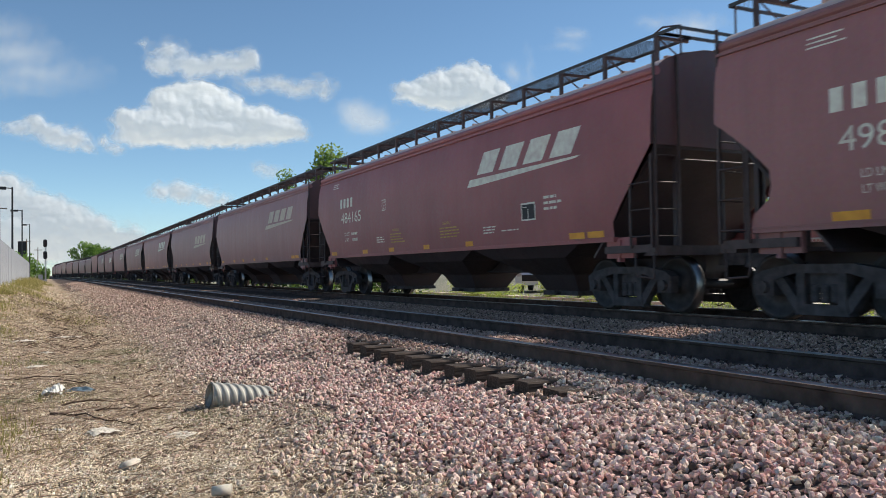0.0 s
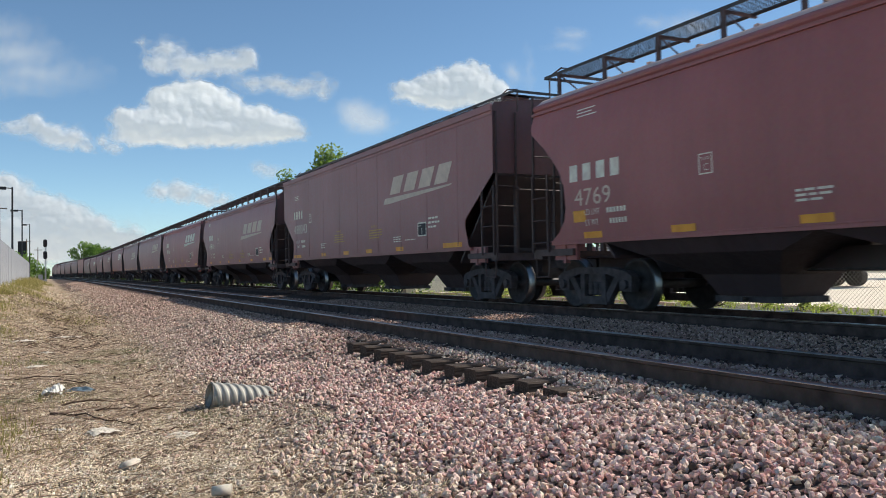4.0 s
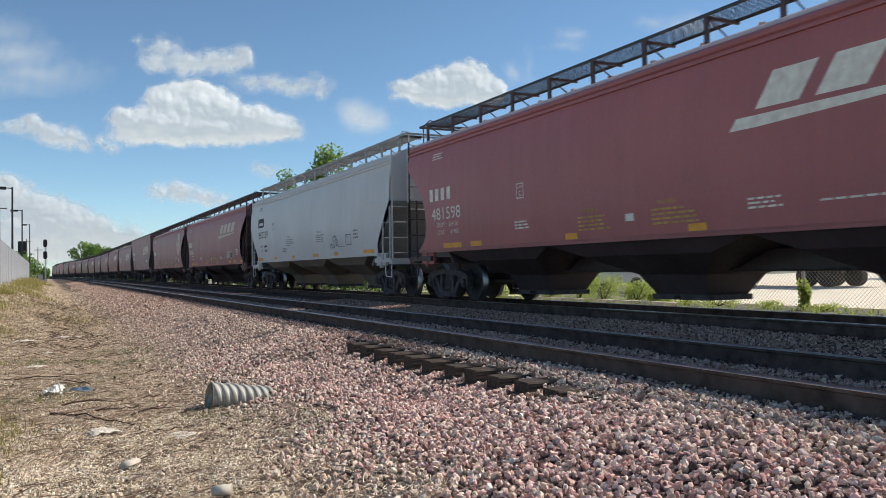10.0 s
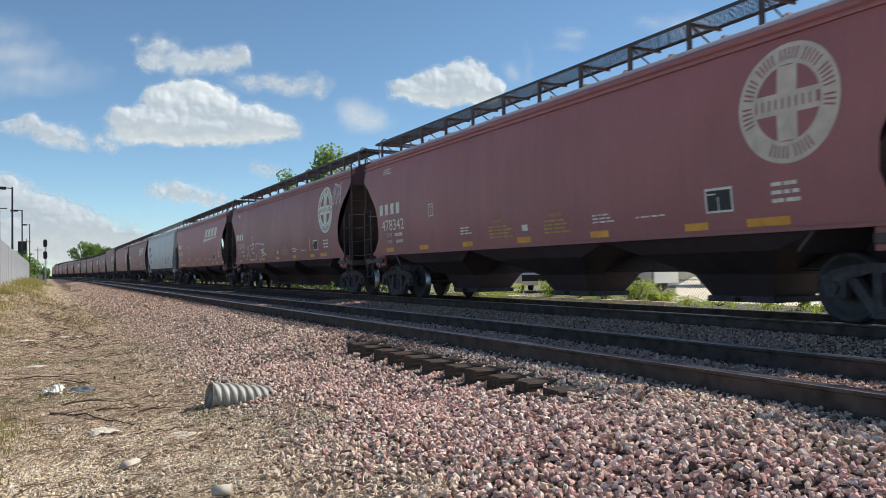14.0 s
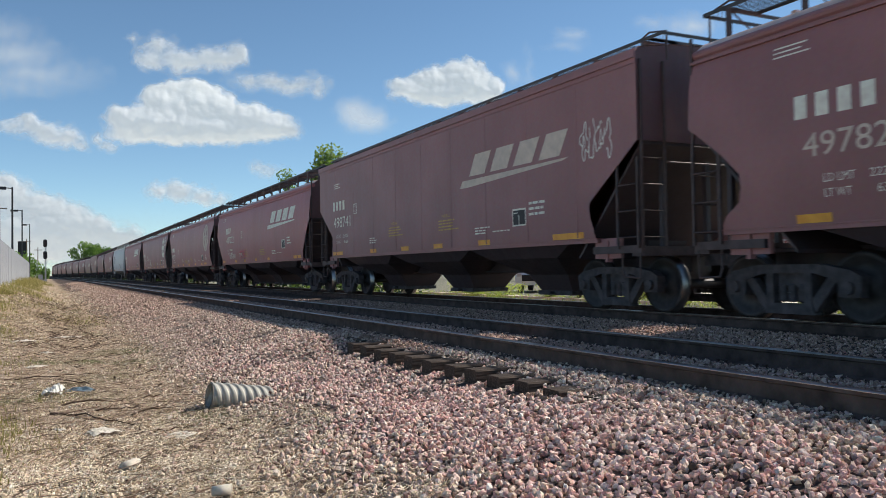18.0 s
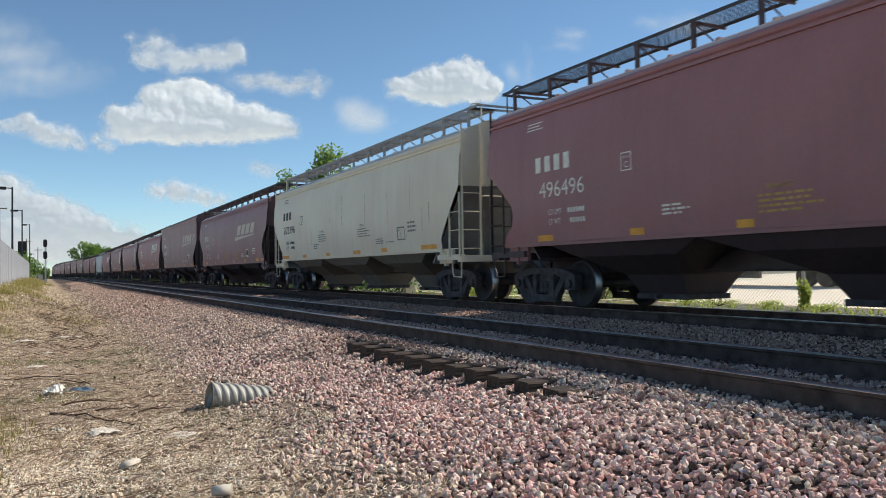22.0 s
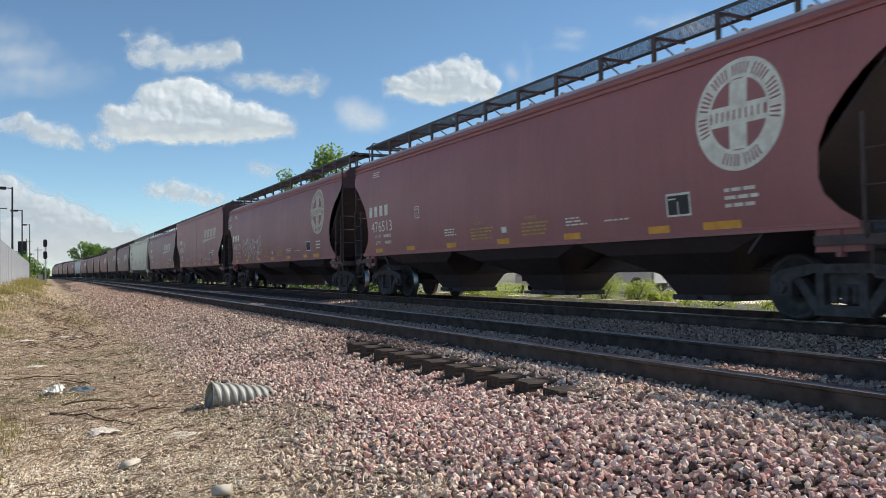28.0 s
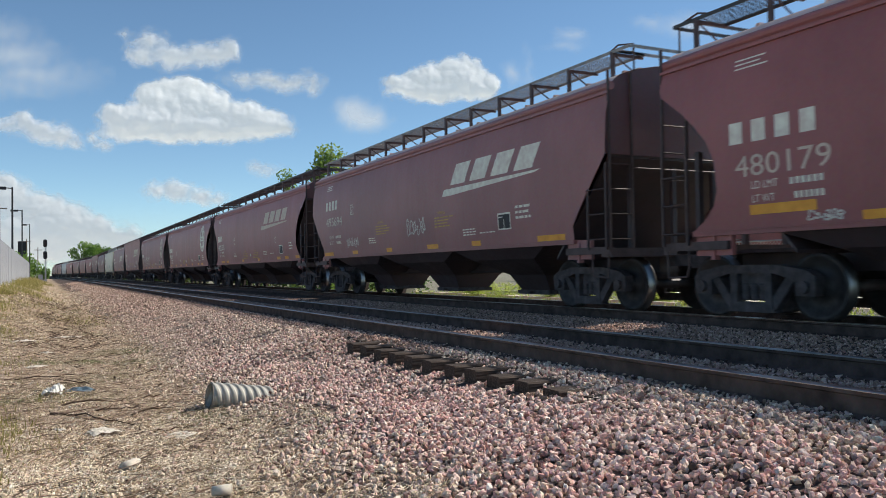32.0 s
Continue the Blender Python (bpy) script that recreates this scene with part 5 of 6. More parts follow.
def tie_plate_mesh():
    g = Geo().prism([(-0.10, 0.0), (0.10, 0.0), (0.10, 0.014), (-0.10, 0.014)], -0.17, 0.17)
    for x in (-0.10, 0.10):
        for y in (-0.05, 0.05):
            g.box(x - 0.010, x + 0.010, y - 0.010, y + 0.010, 0.0, 0.035).box(x - 0.018, x + 0.018, y - 0.014, y + 0.014, 0.030, 0.045)
    return g.mesh("tie_plate", "rail_side")


def tie_plates():
    me = tie_plate_mesh()
    for i in range(8, 40):
        for side in (-1, 1):
            part("tie_plate", me, None, TRACK_NEAR, at=Matrix.Translation((NEAR_C + side * GAUGE / 2, TIE_START + TIE_STEP * i, -0.186)))


tie_plates()
ties(TRACK_NEAR, NEAR_C, TIE_START, 96, 1)
ties(TRACK_FAR, FAR_C, 2.6, 86, 2)


def stone_shapes(count, seed):
    """Angular stones: icosahedra pulled about and cut flat."""
    t = (1 + 5 ** 0.5) / 2
    base = np.array([(-1, t, 0), (1, t, 0), (-1, -t, 0), (1, -t, 0), (0, -1, t), (0, 1, t), (0, -1, -t), (0, 1, -t), (t, 0, -1), (t, 0, 1), (-t, 0, -1), (-t, 0, 1)], float)
    base /= np.linalg.norm(base[0])
    faces = np.array([(0, 11, 5), (0, 5, 1), (0, 1, 7), (0, 7, 10), (0, 10, 11), (1, 5, 9), (5, 11, 4), (11, 10, 2), (10, 7, 6), (7, 1, 8), (3, 9, 4), (3, 4, 2), (3, 2, 6), (3, 6, 8), (3, 8, 9), (4, 9, 5), (2, 4, 11), (6, 2, 10), (8, 6, 7), (9, 8, 1)])
    r = np.random.default_rng(seed)
    out = []
    for _ in range(count):
        v = base * r.uniform(0.85, 1.12, (12, 1)) * np.array([1.18, r.uniform(0.55, 1.0), r.uniform(0.38, 0.75)])
        for _k in range(5):
            n = r.normal(size=3)
            n /= np.linalg.norm(n)
            d = v @ n
            v = v - np.outer(np.maximum(d - r.uniform(0.38, 0.62), 0), n)
        out.append(v)
    return out, faces


SHAPES, STONE_FACES = stone_shapes(14, 9)


def rotations(n, rng):
    q = rng.normal(size=(n, 4))
    q /= np.linalg.norm(q, axis=1, keepdims=True)
    w, x, y, z = q.T
    return np.stack([np.stack([1 - 2 * (y * y + z * z), 2 * (x * y - z * w), 2 * (x * z + y * w)], -1), np.stack([2 * (x * y + z * w), 1 - 2 * (x * x + z * z), 2 * (y * z - x * w)], -1), np.stack([2 * (x * z - y * w), 2 * (y * z + x * w), 1 - 2 * (x * x + y * y)], -1)], 1)


OCTA = np.array([(1, 0, 0), (-1, 0, 0), (0, 1, 0), (0, -1, 0), (0, 0, 1), (0, 0, -1)], float)
OCTA_FACES = np.array([(0, 2, 4), (2, 1, 4), (1, 3, 4), (3, 0, 4), (2, 0, 5), (1, 2, 5), (3, 1, 5), (0, 3, 5)])
_r = np.random.default_rng(3)
CHIPS = [OCTA * _r.uniform(0.6, 1.3, (6, 1)) * np.array([1.0, 0.8, 0.6]) + _r.normal(size=(6, 3)) * 0.15 for _ in range(12)]


def stones(name, pts, size, rng, parent, label, material="stone", small=False):
    """Loose stones as one mesh."""
    n = len(pts)
    if not n:
        return None
    shapes, facets = (CHIPS, OCTA_FACES) if small else (SHAPES, STONE_FACES)
    k = len(shapes[0])
    kinds = rng.integers(0, len(shapes), n)
    v = np.stack(shapes)[kinds] * size[:, None, None]
    v = np.einsum("nij,nkj->nki", rotations(n, rng), v) + pts[:, None, :]
    f = (facets[None] + k * np.arange(n)[:, None, None]).reshape(-1)
    me = bpy.data.meshes.new(name)
    me.vertices.add(n * k)
    me.vertices.foreach_set("co", v.reshape(-1).astype(np.float32))
    me.loops.add(len(f))
    me.loops.foreach_set("vertex_index", f.astype(np.int32))
    me.polygons.add(len(f) // 3)
    me.polygons.foreach_set("loop_start", np.arange(0, len(f), 3, dtype=np.int32))
    me.update(calc_edges=True)
    me.shade_flat()
    me.materials.append(M[material])
    ob = new(name, me)
    ob.parent = parent
    return tagged(ob, label, kind="stuff")


def scatter(x0, x1, y0, y1, density, rng, keep):
    n = int((x1 - x0) * (y1 - y0) * density)
    p = np.stack([rng.uniform(x0, x1, n), rng.uniform(y0, y1, n)], 1)
    return p[[keep(a, b) for a, b in p]]


def toe(y):
    """Where the stone thins out into the dirt."""
    return 1.75 + 0.35 * noise.noise((y * 0.5, 3.0, 0)) + 0.012 * max(0, y - 8)


def ballast():
    rng = np.random.default_rng(12)
    bed = thing("ballast_bed", None, None, Matrix(), "loose crushed pink and grey ballast stones along the tracks", "ballast", kind="stuff")

    def on_bed(a, b):
        if (b > 1.6 and a / b > 1.75) or a > 9.0:
            return False
        if 5.2 < b < 10.2 and 3.44 < a < 3.70 + 0.2 * rng.random() and abs((b - TIE_START + TIE_STEP / 2) % TIE_STEP - TIE_STEP / 2) < 0.13:
            return False
        e = a - toe(b)
        return e > 0 or rng.random() < math.exp(e * 3.2) * 0.55

    def lift(p, amount):
        return np.array([(a, b, ground_z(a, b) + d) for (a, b), d in zip(p, rng.uniform(-amount, amount * 0.55, len(p)))])

    layers = ((0.6, 5.6, 1.6, 6.5, 1700, 0.011, 0.025, -0.016, "near"), (0.6, 5.6, 1.6, 6.5, 1000, 0.018, 0.036, 0.018, "top"), (0.6, 9.0, 6.5, 12.5, 1000, 0.012, 0.026, -0.016, "mid"),
              (0.6, 9.0, 6.5, 12.5, 640, 0.017, 0.034, 0.016, "top"), (5.6, 9.0, 2.5, 6.5, 750, 0.018, 0.037, 0.0, "mid"), (0.8, 9.0, 12.5, 25, 560, 0.017, 0.034, 0.006, "far"),
              (0.8, 4.6, -7.0, 1.6, 200, 0.022, 0.040, 0.0, "behind"), (1.2, 8.0, 25, 60, 170, 0.028, 0.050, 0.01, "far"), (1.0, 8.0, 60, 115, 42, 0.045, 0.08, 0.01, "far"))
    for x0, x1, y0, y1, dens, s0, s1, up, nm in layers:
        p = scatter(x0, x1, y0, y1, dens, rng, on_bed)
        if nm == "top" and y0 < 2:
            clear = np.hypot(p[:, 0] - 2.0, p[:, 1] - 3.4)
            order = np.argsort(clear)
            first, p = p[order[:300]], p[order[300:]]
            meshes = []
            for k, vv in enumerate(SHAPES):
                me = bpy.data.meshes.new("ballast_stone")
                me.from_pydata([tuple(q) for q in vv * 0.031], [], [tuple(int(i) for i in q) for q in STONE_FACES])
                me.shade_flat()
                me.materials.append(M["stone"])
                meshes.append(me)
            for k, (a, b, c) in enumerate(lift(first, 0.02)):
                ob = part("ballast_stone", meshes[k % len(meshes)], None, bed)
                ob.matrix_basis = Matrix.LocRotScale((a, b, c + 0.012), Euler(rng.uniform(0, 6.28, 3)), None)
        # Darker stones along the track, wider past y 8.5 to paint in its shaded strip.
        grimy_shaded = np.array([a - bend(c) > (4.30 if c < 8.5 else 3.85) + rng.normal() * 0.12 or rng.random() < min(0.55, max(0, c - 10) * 0.03) for a, c in p])
        # Dust at the toe and far off; past x 3.2 brown colour offsets bluish shade.
        dusty = ~grimy_shaded & np.array([rng.random() < max(0.14, 0.9 - 0.9 * (a - toe(c)), min(0.85, 0.12 * (c - 6.0)), min(0.75, 1.2 * (a - 3.2))) for a, c in p])
        for q, mt in ((p[~grimy_shaded & ~dusty], "stone"), (p[dusty], "stone_dusty_warm"), (p[grimy_shaded], "stone_grimy_shaded")):
            stones("loose_stone", lift(q, 0.018) + np.array((0, 0, up)) if len(q) else q, rng.uniform(s0, s1, len(q)), rng, bed, "", mt, nm != "top")


ballast()


def dirt_z(x, y):
    return ground_z(x, y) + 0.02 * noise.noise((x * 4, y * 4, 7)) + 0.035 * noise.noise((x * 1.3, y * 1.3, 0))


def dirt_litter():
    rng = np.random.default_rng(31)
    lit = thing("pebbles", None, None, Matrix(), "small tan pebbles strewn over the dirt", "pebbles", kind="stuff")
    for y0, y1, dens, s0, s1 in ((3.2, 8.0, 6500, 0.006, 0.017), (3.2, 8.0, 330, 0.014, 0.026), (8.0, 16, 700, 0.006, 0.018), (16, 30, 260, 0.010, 0.026), (30, 62, 60, 0.02, 0.05)):
        p = scatter(-2.4, 2.4, y0, y1, dens, rng, lambda a, b: a < toe(b) + 0.3 and a > -0.09 * b - 0.1 and rng.random() < (0.9 if a < 0.35 and b < 6.9 else 0.35 + 0.5 * noise.noise((a * 0.9, b * 0.9, 11))))
        pts = np.array([(a, b, dirt_z(a, b) + 0.006) for a, b in p])
        stones("pebble", pts, rng.uniform(s0, s1, len(pts)), rng, lit, "", "pebble", True)
    r = random.Random(77)
    for kind, count, mtl, label in (("straw", 34000, "straw", "pale matted straw stalks over the dirt"), ("old_straw", 44000, "old_straw", "brown matted dry stalks over the dirt"), ("twigs", 1300, "twig", "dark dry twigs lying on the dirt")):
        g = Geo()
        for _ in range(count):
            y = 3.4 + (30 if kind == "old_straw" else 14) * r.random() ** 1.7
            x = r.uniform(max(-2.2, -0.10 * y), toe(y) + 0.30)
            patch = noise.noise((x * 1.1, y * 0.8, 5))
            if kind == "straw" and r.random() > 1.1 * math.exp(-((x - 1.0) / 0.55) ** 2 - ((y - 5.7) / 1.5) ** 2) + 0.16 + 0.25 * patch:
                continue
            if kind == "old_straw" and r.random() > (0.55 if y > 6.4 else -0.05) + 0.5 * patch:
                continue
            z = dirt_z(x, y) + r.uniform(0.001, 0.022)
            a = r.gauss(0.35, 1.1) + 0.8 * noise.noise((x, y, 3))
            l, w = (r.uniform(0.025, 0.13) * (1.5 if kind == "old_straw" else 1.0), r.uniform(0.0009, 0.0022)) if kind != "twigs" else (r.uniform(0.06, 0.35), r.uniform(0.0018, 0.004))
            d, s = Vector((math.cos(a), math.sin(a), r.uniform(-0.10, 0.14))) * l, Vector((-math.sin(a), math.cos(a), 0)) * w
            p = Vector((x, y, z))
            q = p + d * 0.5 + s * r.uniform(-7, 7) + Vector((0, 0, r.uniform(0, 0.02)))
            e = p + d
            up = Vector((0, 0, w * 1.4))
            g.add([p - s, p + s + up, q + s + up, q - s, e + s * 0.5, e - s * 0.5], [(0, 1, 2, 3), (3, 2, 4, 5)])
        thing(kind, g, mtl, Matrix(), label, kind, kind="stuff")


dirt_litter()


def fallen_branch(x, y, turn, length, seed, label="dark dry branch lying on the dirt"):
    """A bent dead branch with a few side twigs, lying on the ground."""
    r = random.Random(seed)
    g = Geo()
    n, a, rad = 9, turn, 0.006 + 0.005 * length
    p = Vector((0, 0, 0.012))
    for i in range(n):
        a += r.uniform(-0.32, 0.32)
        q = p + Vector((math.cos(a), math.sin(a), 0)) * length / n
        q.z = dirt_z(x + q.x, y + q.y) - dirt_z(x, y) + 0.012 + 0.03 * r.random()
        g.bar(p, q, rad, 5, rad * 0.88)
        if r.random() < 0.6:
            b = a + r.choice((-1, 1)) * r.uniform(0.5, 1.1)
            l = length * r.uniform(0.10, 0.28)
            g.bar(q, q + Vector((math.cos(b) * l, math.sin(b) * l, r.uniform(0.0, 0.06))), rad * 0.5, 4, rad * 0.2)
        p, rad = q, rad * 0.88
    thing("fallen_branch", g, "twig", Matrix.Translation((x, y, dirt_z(x, y))), label, "branch", "branches on the dirt")


for _i, (_x, _y, _a, _l) in enumerate(((0.05, 8.6, -0.7, 1.25), (0.15, 9.0, 0.15, 0.9), (0.75, 8.2, 0.25, 0.9), (0.95, 9.2, 0.5, 0.55), (0.75, 7.3, 1.9, 0.5), (0.82, 7.15, 0.4, 0.42), (0.45, 8.55, -0.2, 0.5), (-0.45, 11.4, 0.1, 1.1), (0.5, 10.6, 2.6, 0.7), (1.05, 11.2, 0.9, 0.8), (0.95, 6.3, 0.9, 0.4))):
    fallen_branch(_x, _y, _a, _l, 300 + _i)


def tufts():
    r = random.Random(5)
    g = Geo()
    for cx, cy, n, hh, sp in ((-0.35, 7.3, 420, 0.05, 0.5), (-0.42, 7.9, 500, 0.07, 0.25), (0.10, 9.75, 160, 0.06, 0.22), (-1.3, 24, 500, 0.12, 1.0), (-0.9, 50, 700, 0.30, 1.0), (-0.3, 40, 500, 0.20, 1.0), (-1.0, 18, 900, 0.09, 0.8), (-1.6, 36, 900, 0.25, 0.6), (-1.5, 27, 900, 0.18, 0.6), (-1.1, 75, 700, 0.45, 1.0), (-0.5, 95, 700, 0.5, 1.2), (-0.75, 13, 260, 0.08, 0.6), (-1.2, 32, 260, 0.16, 1.2), (-1.3, 42, 420, 0.30, 1.0), (-1.0, 62, 500, 0.4, 1.2), (0.9, 24, 260, 0.14, 0.8), (-0.2, 30, 260, 0.12, 1.6), (-0.28, 5.9, 40, 0.10, 0.06)):
        for _ in range(n):
            x, y = cx + r.gauss(0, sp * 0.5), cy + r.gauss(0, sp * 1.6)
            z = ground_z(x, y)
            h, a = hh * r.uniform(0.4, 1.2), r.uniform(0, 6.3)
            d = Vector((math.cos(a), math.sin(a), 0)) * h * r.uniform(0.1, 0.6)
            s = Vector((-math.sin(a), math.cos(a), 0)) * (0.004 + 0.01 * hh)
            p = Vector((x, y, z))
            g.add([p - s, p + s, p + d * 0.4 + Vector((0, 0, h * 0.6)) + s * 0.7, p + d * 0.4 + Vector((0, 0, h * 0.6)) - s * 0.7, p + d + Vector((0, 0, h))], [(0, 1, 2, 3), (3, 2, 4)])
    thing("grass_tufts", g, "dry_grass", Matrix(), "sparse yellow-green grass tufts on the dirt bank", "grass", kind="stuff")


tufts()


def dry_brush(x, y, w, h, seed):
    """A low tangle of leafless grey-brown stalks."""
    r = random.Random(seed)
    g = Geo()
    for _ in range(150):
        a, b = x + r.gauss(0, w * 0.4), y + r.gauss(0, w * 1.2)
        q = Vector((a, b, ground_z(a, b)))
        for _k in range(4):
            e = q + Vector((r.gauss(0, 0.10), r.gauss(0, 0.14), h * r.uniform(0.10, 0.34)))
            g.bar(q, e, 0.0035, 3, caps=False)
            q = e
    thing("dry_brush", g, "twig", Matrix(), "low tangle of dry grey-brown stalks on the bank", "brush", kind="stuff")


dry_brush(0.45, 24.0, 1.7, 0.20, 8)
dry_brush(0.1, 33.0, 1.6, 0.26, 9)
dry_brush(0.2, 17.5, 1.6, 0.12, 10)


def drain_pipe():
    """A cut length of spiral-ribbed pipe, half buried at one end."""
    t = thing("drain_pipe", None, None, Matrix.Translation((1.46, 8.12, -0.455)) @ Matrix.Rotation(radians(6), 4, "Z") @ Matrix.Rotation(radians(9), 4, "Y"), "pale grey spiral-ribbed drain pipe half buried in gravel", "pipe")
    g = Geo()
    n, rings, ln = 48, 110, 0.62
    for k in range(rings + 1):
        for i in range(n):
            a = i * 2 * math.pi / n
            r = 0.118 + 0.017 * (0.5 + 0.5 * math.tanh(3.0 * math.sin(2 * math.pi * (k / rings * 7.5) - a * 3.0)))
            g.v.append((ln * k / rings, r * math.cos(a), r * math.sin(a)))
    g.f = [(k * n + i, k * n + (i + 1) % n, (k + 1) * n + (i + 1) % n, (k + 1) * n + i) for k in range(rings) for i in range(n)]
    part("ribbed_wall", g, "plastic_pipe", t, smooth=True)
    part("lining", Geo().lathe([(0.0, 0.128), (-0.006, 0.122), (0.0, 0.108), (0.60, 0.108), (0.60, 0.02)], True, 32), "pipe_inside", t, smooth=True)


drain_pipe()


def crumpled(name, x, y, w, l, h, material, seed, label, category):
    """A crumpled sheet lying on the ground."""
    g = Geo()
    n = 12
    for j in range(n + 1):
        for i in range(n + 1):
            u, v = i / n - 0.5, j / n - 0.5
            k = 1 - min(1, (2 * abs(u)) ** 3) * 0.5 - min(1, (2 * abs(v)) ** 3) * 0.5
            g.v.append((u * w * (1 + 0.25 * noise.noise((v * 5, seed, 0))), v * l * (1 + 0.25 * noise.noise((u * 5, seed, 4))), 0.006 + h * max(0, k) * (0.6 + 0.5 * noise.noise((u * 3.2, v * 3.2, seed)) + 0.22 * noise.noise((u * 9, v * 9, seed)))))
    g.f = [(j * (n + 1) + i, j * (n + 1) + i + 1, (j + 1) * (n + 1) + i + 1, (j + 1) * (n + 1) + i) for j in range(n) for i in range(n)]
    ob = thing(name, g, material, Matrix.Translation((x, y, ground_z(x, y) + 0.005)) @ Matrix.Rotation(seed, 4, "Z"), label, category)
    md = ob.modifiers.new("thick", "SOLIDIFY")
    md.thickness = 0.003
    return ob


crumpled("plastic_bag", 0.10, 9.9, 0.24, 0.2, 0.15, "white_plastic", 1.3, "crumpled white plastic bag on the dirt", "bag")
crumpled("plastic_wrapper", 0.36, 10.0, 0.30, 0.14, 0.07, "blue_plastic", 2.6, "crushed blue plastic wrapper beside the bag", "wrapper")
crumpled("plastic_sheet", 0.44, 7.4, 0.24, 0.20, 0.05, "paper", 0.4, "flattened clear plastic packet on the dirt", "packet")
crumpled("paper_scrap", 1.02, 6.95, 0.26, 0.20, 0.03, "paper", 0.9, "bleached scrap of paper on straw", "paper")
crumpled("paper_scrap", 0.12, 7.7, 0.10, 0.07, 0.02, "paper", 2.0, "small white scrap of paper", "paper", )
crumpled("paper_scrap", -0.35, 16.5, 0.40, 0.22, 0.05, "paper", 0.2, "white scrap of paper in dry grass", "paper")
crumpled("paper_scrap", -0.1, 12.6, 0.30, 0.14, 0.03, "paper", 0.6, "flat white scrap on the dirt", "paper")
crumpled("paper_scrap", 0.3, 18.0, 0.70, 0.16, 0.04, "paper", 0.1, "long white strip among straw", "paper")
crumpled("paper_scrap", 0.05, 14.6, 0.18, 0.16, 0.05, "paper", 0.7, "small crumpled white scrap", "paper")


def bottle(x, y, turn):
    t = thing("bottle", None, None, Matrix.Translation((x, y, ground_z(x, y) + 0.035)) @ Matrix.Rotation(turn, 4, "Z"), "dusty empty plastic bottle lying on dirt", "bottle")
    part("flask", Geo().lathe([(-0.09, 0.012), (-0.09, 0.03), (-0.03, 0.032), (0.0, 0.029), (0.04, 0.032), (0.07, 0.02), (0.085, 0.013)], True, 16), "paper", t, smooth=True)
    part("cap", Geo().lathe([(0.085, 0.014), (0.10, 0.014), (0.101, 0.002)], True, 12), "white_plastic", t)


bottle(0.54, 6.0, 0.9)
t = thing("paper_cup", None, None, Matrix.Translation((0.97, 5.0, ground_z(0.97, 5.0) + 0.035)) @ Matrix.Rotation(-0.3, 4, "Z"), "squashed paper cup on the dirt", "cup")
part("cup_wall", Geo().lathe([(-0.06, 0.01), (-0.06, 0.028), (0.06, 0.038), (0.058, 0.034), (-0.05, 0.024)], True, 18), "paper", t, smooth=True)

# ---- clouds ----
RIGHT, UP, AHEAD = (STAND.to_3x3() @ Vector(a) for a in ((1, 0, 0), (0, 1, 0), (0, 0, -1)))
LENS = 784 / math.tan(radians(58.23) / 2)
FAR = 2600.0


def cloud_material(name, glow, white, lo, hi, most, rough=1.6, tone=(0.88, 0.95, 1.0)):
    """Sunlit vapour: thins out at the edges and glows softly with scattered light."""
    m = bpy.data.materials.new(name)
    m.use_nodes = True
    n, link = m.node_tree.nodes, m.node_tree.links.new
    n.remove(n["Principled BSDF"])
    out = n["Material Output"]
    att = n.new("ShaderNodeAttribute")
    att.attribute_name = "cover"
    co = coords(n, link, "Object")
    f = noise_tex(n, link, co, 0.022, 8, 0.52)
    f.inputs["Distortion"].default_value = 0.4
    lump = noise_tex(n, link, co, 0.016, 3, 0.5)
    ad = n.new("ShaderNodeMath")
    ad.operation = "MULTIPLY_ADD"
    link(f.outputs[0], ad.inputs[0])
    ad.inputs[1].default_value = rough
    link(att.outputs["Fac"], ad.inputs[2])
    mr = n.new("ShaderNodeMapRange")
    mr.interpolation_type = "SMOOTHSTEP"
    mr.inputs["From Min"].default_value, mr.inputs["From Max"].default_value, mr.inputs["To Max"].default_value = lo + rough / 2, hi + rough / 2, most
    link(ad.outputs[0], mr.inputs["Value"])
    em, df, tl, tp = n.new("ShaderNodeEmission"), n.new("ShaderNodeBsdfDiffuse"), n.new("ShaderNodeBsdfTranslucent"), n.new("ShaderNodeBsdfTransparent")
    em.inputs["Color"].default_value, em.inputs["Strength"].default_value = (*tone, 1), glow
    df.inputs["Color"].default_value = tl.inputs["Color"].default_value = (white, white, white * 0.98, 1)
    bp = n.new("ShaderNodeBump")
    bp.inputs["Strength"].default_value, bp.inputs["Distance"].default_value = 0.09, 40.0
    link(lump.outputs[0], bp.inputs["Height"])
    link(bp.outputs[0], df.inputs["Normal"])
    mx = n.new("ShaderNodeMixShader")
    mx.inputs[0].default_value = 0.2
    link(df.outputs[0], mx.inputs[1])
    link(tl.outputs[0], mx.inputs[2])
    ads = n.new("ShaderNodeAddShader")
    link(mx.outputs[0], ads.inputs[0])
    link(em.outputs[0], ads.inputs[1])
    mix = n.new("ShaderNodeMixShader")
    link(mr.outputs[0], mix.inputs[0])
    link(tp.outputs[0], mix.inputs[1])
    link(ads.outputs[0], mix.inputs[2])
    link(mix.outputs[0], out.inputs["Surface"])
    return m


M["cloud"] = cloud_material("cumulus", 0.34, 0.66, -0.7, 1.1, 0.99, 1.9)
M["haze"] = cloud_material("cloud_bank", 0.38, 0.50, -0.8, 0.9, 0.95, 1.3)
M["torn"] = cloud_material("torn_cloud", 0.38, 0.55, -0.8, 1.7, 0.92, 2.6)
M["wisp"] = cloud_material("thin_cloud", 0.62, 0.2, -0.8, 2.8, 0.70, 1.5)
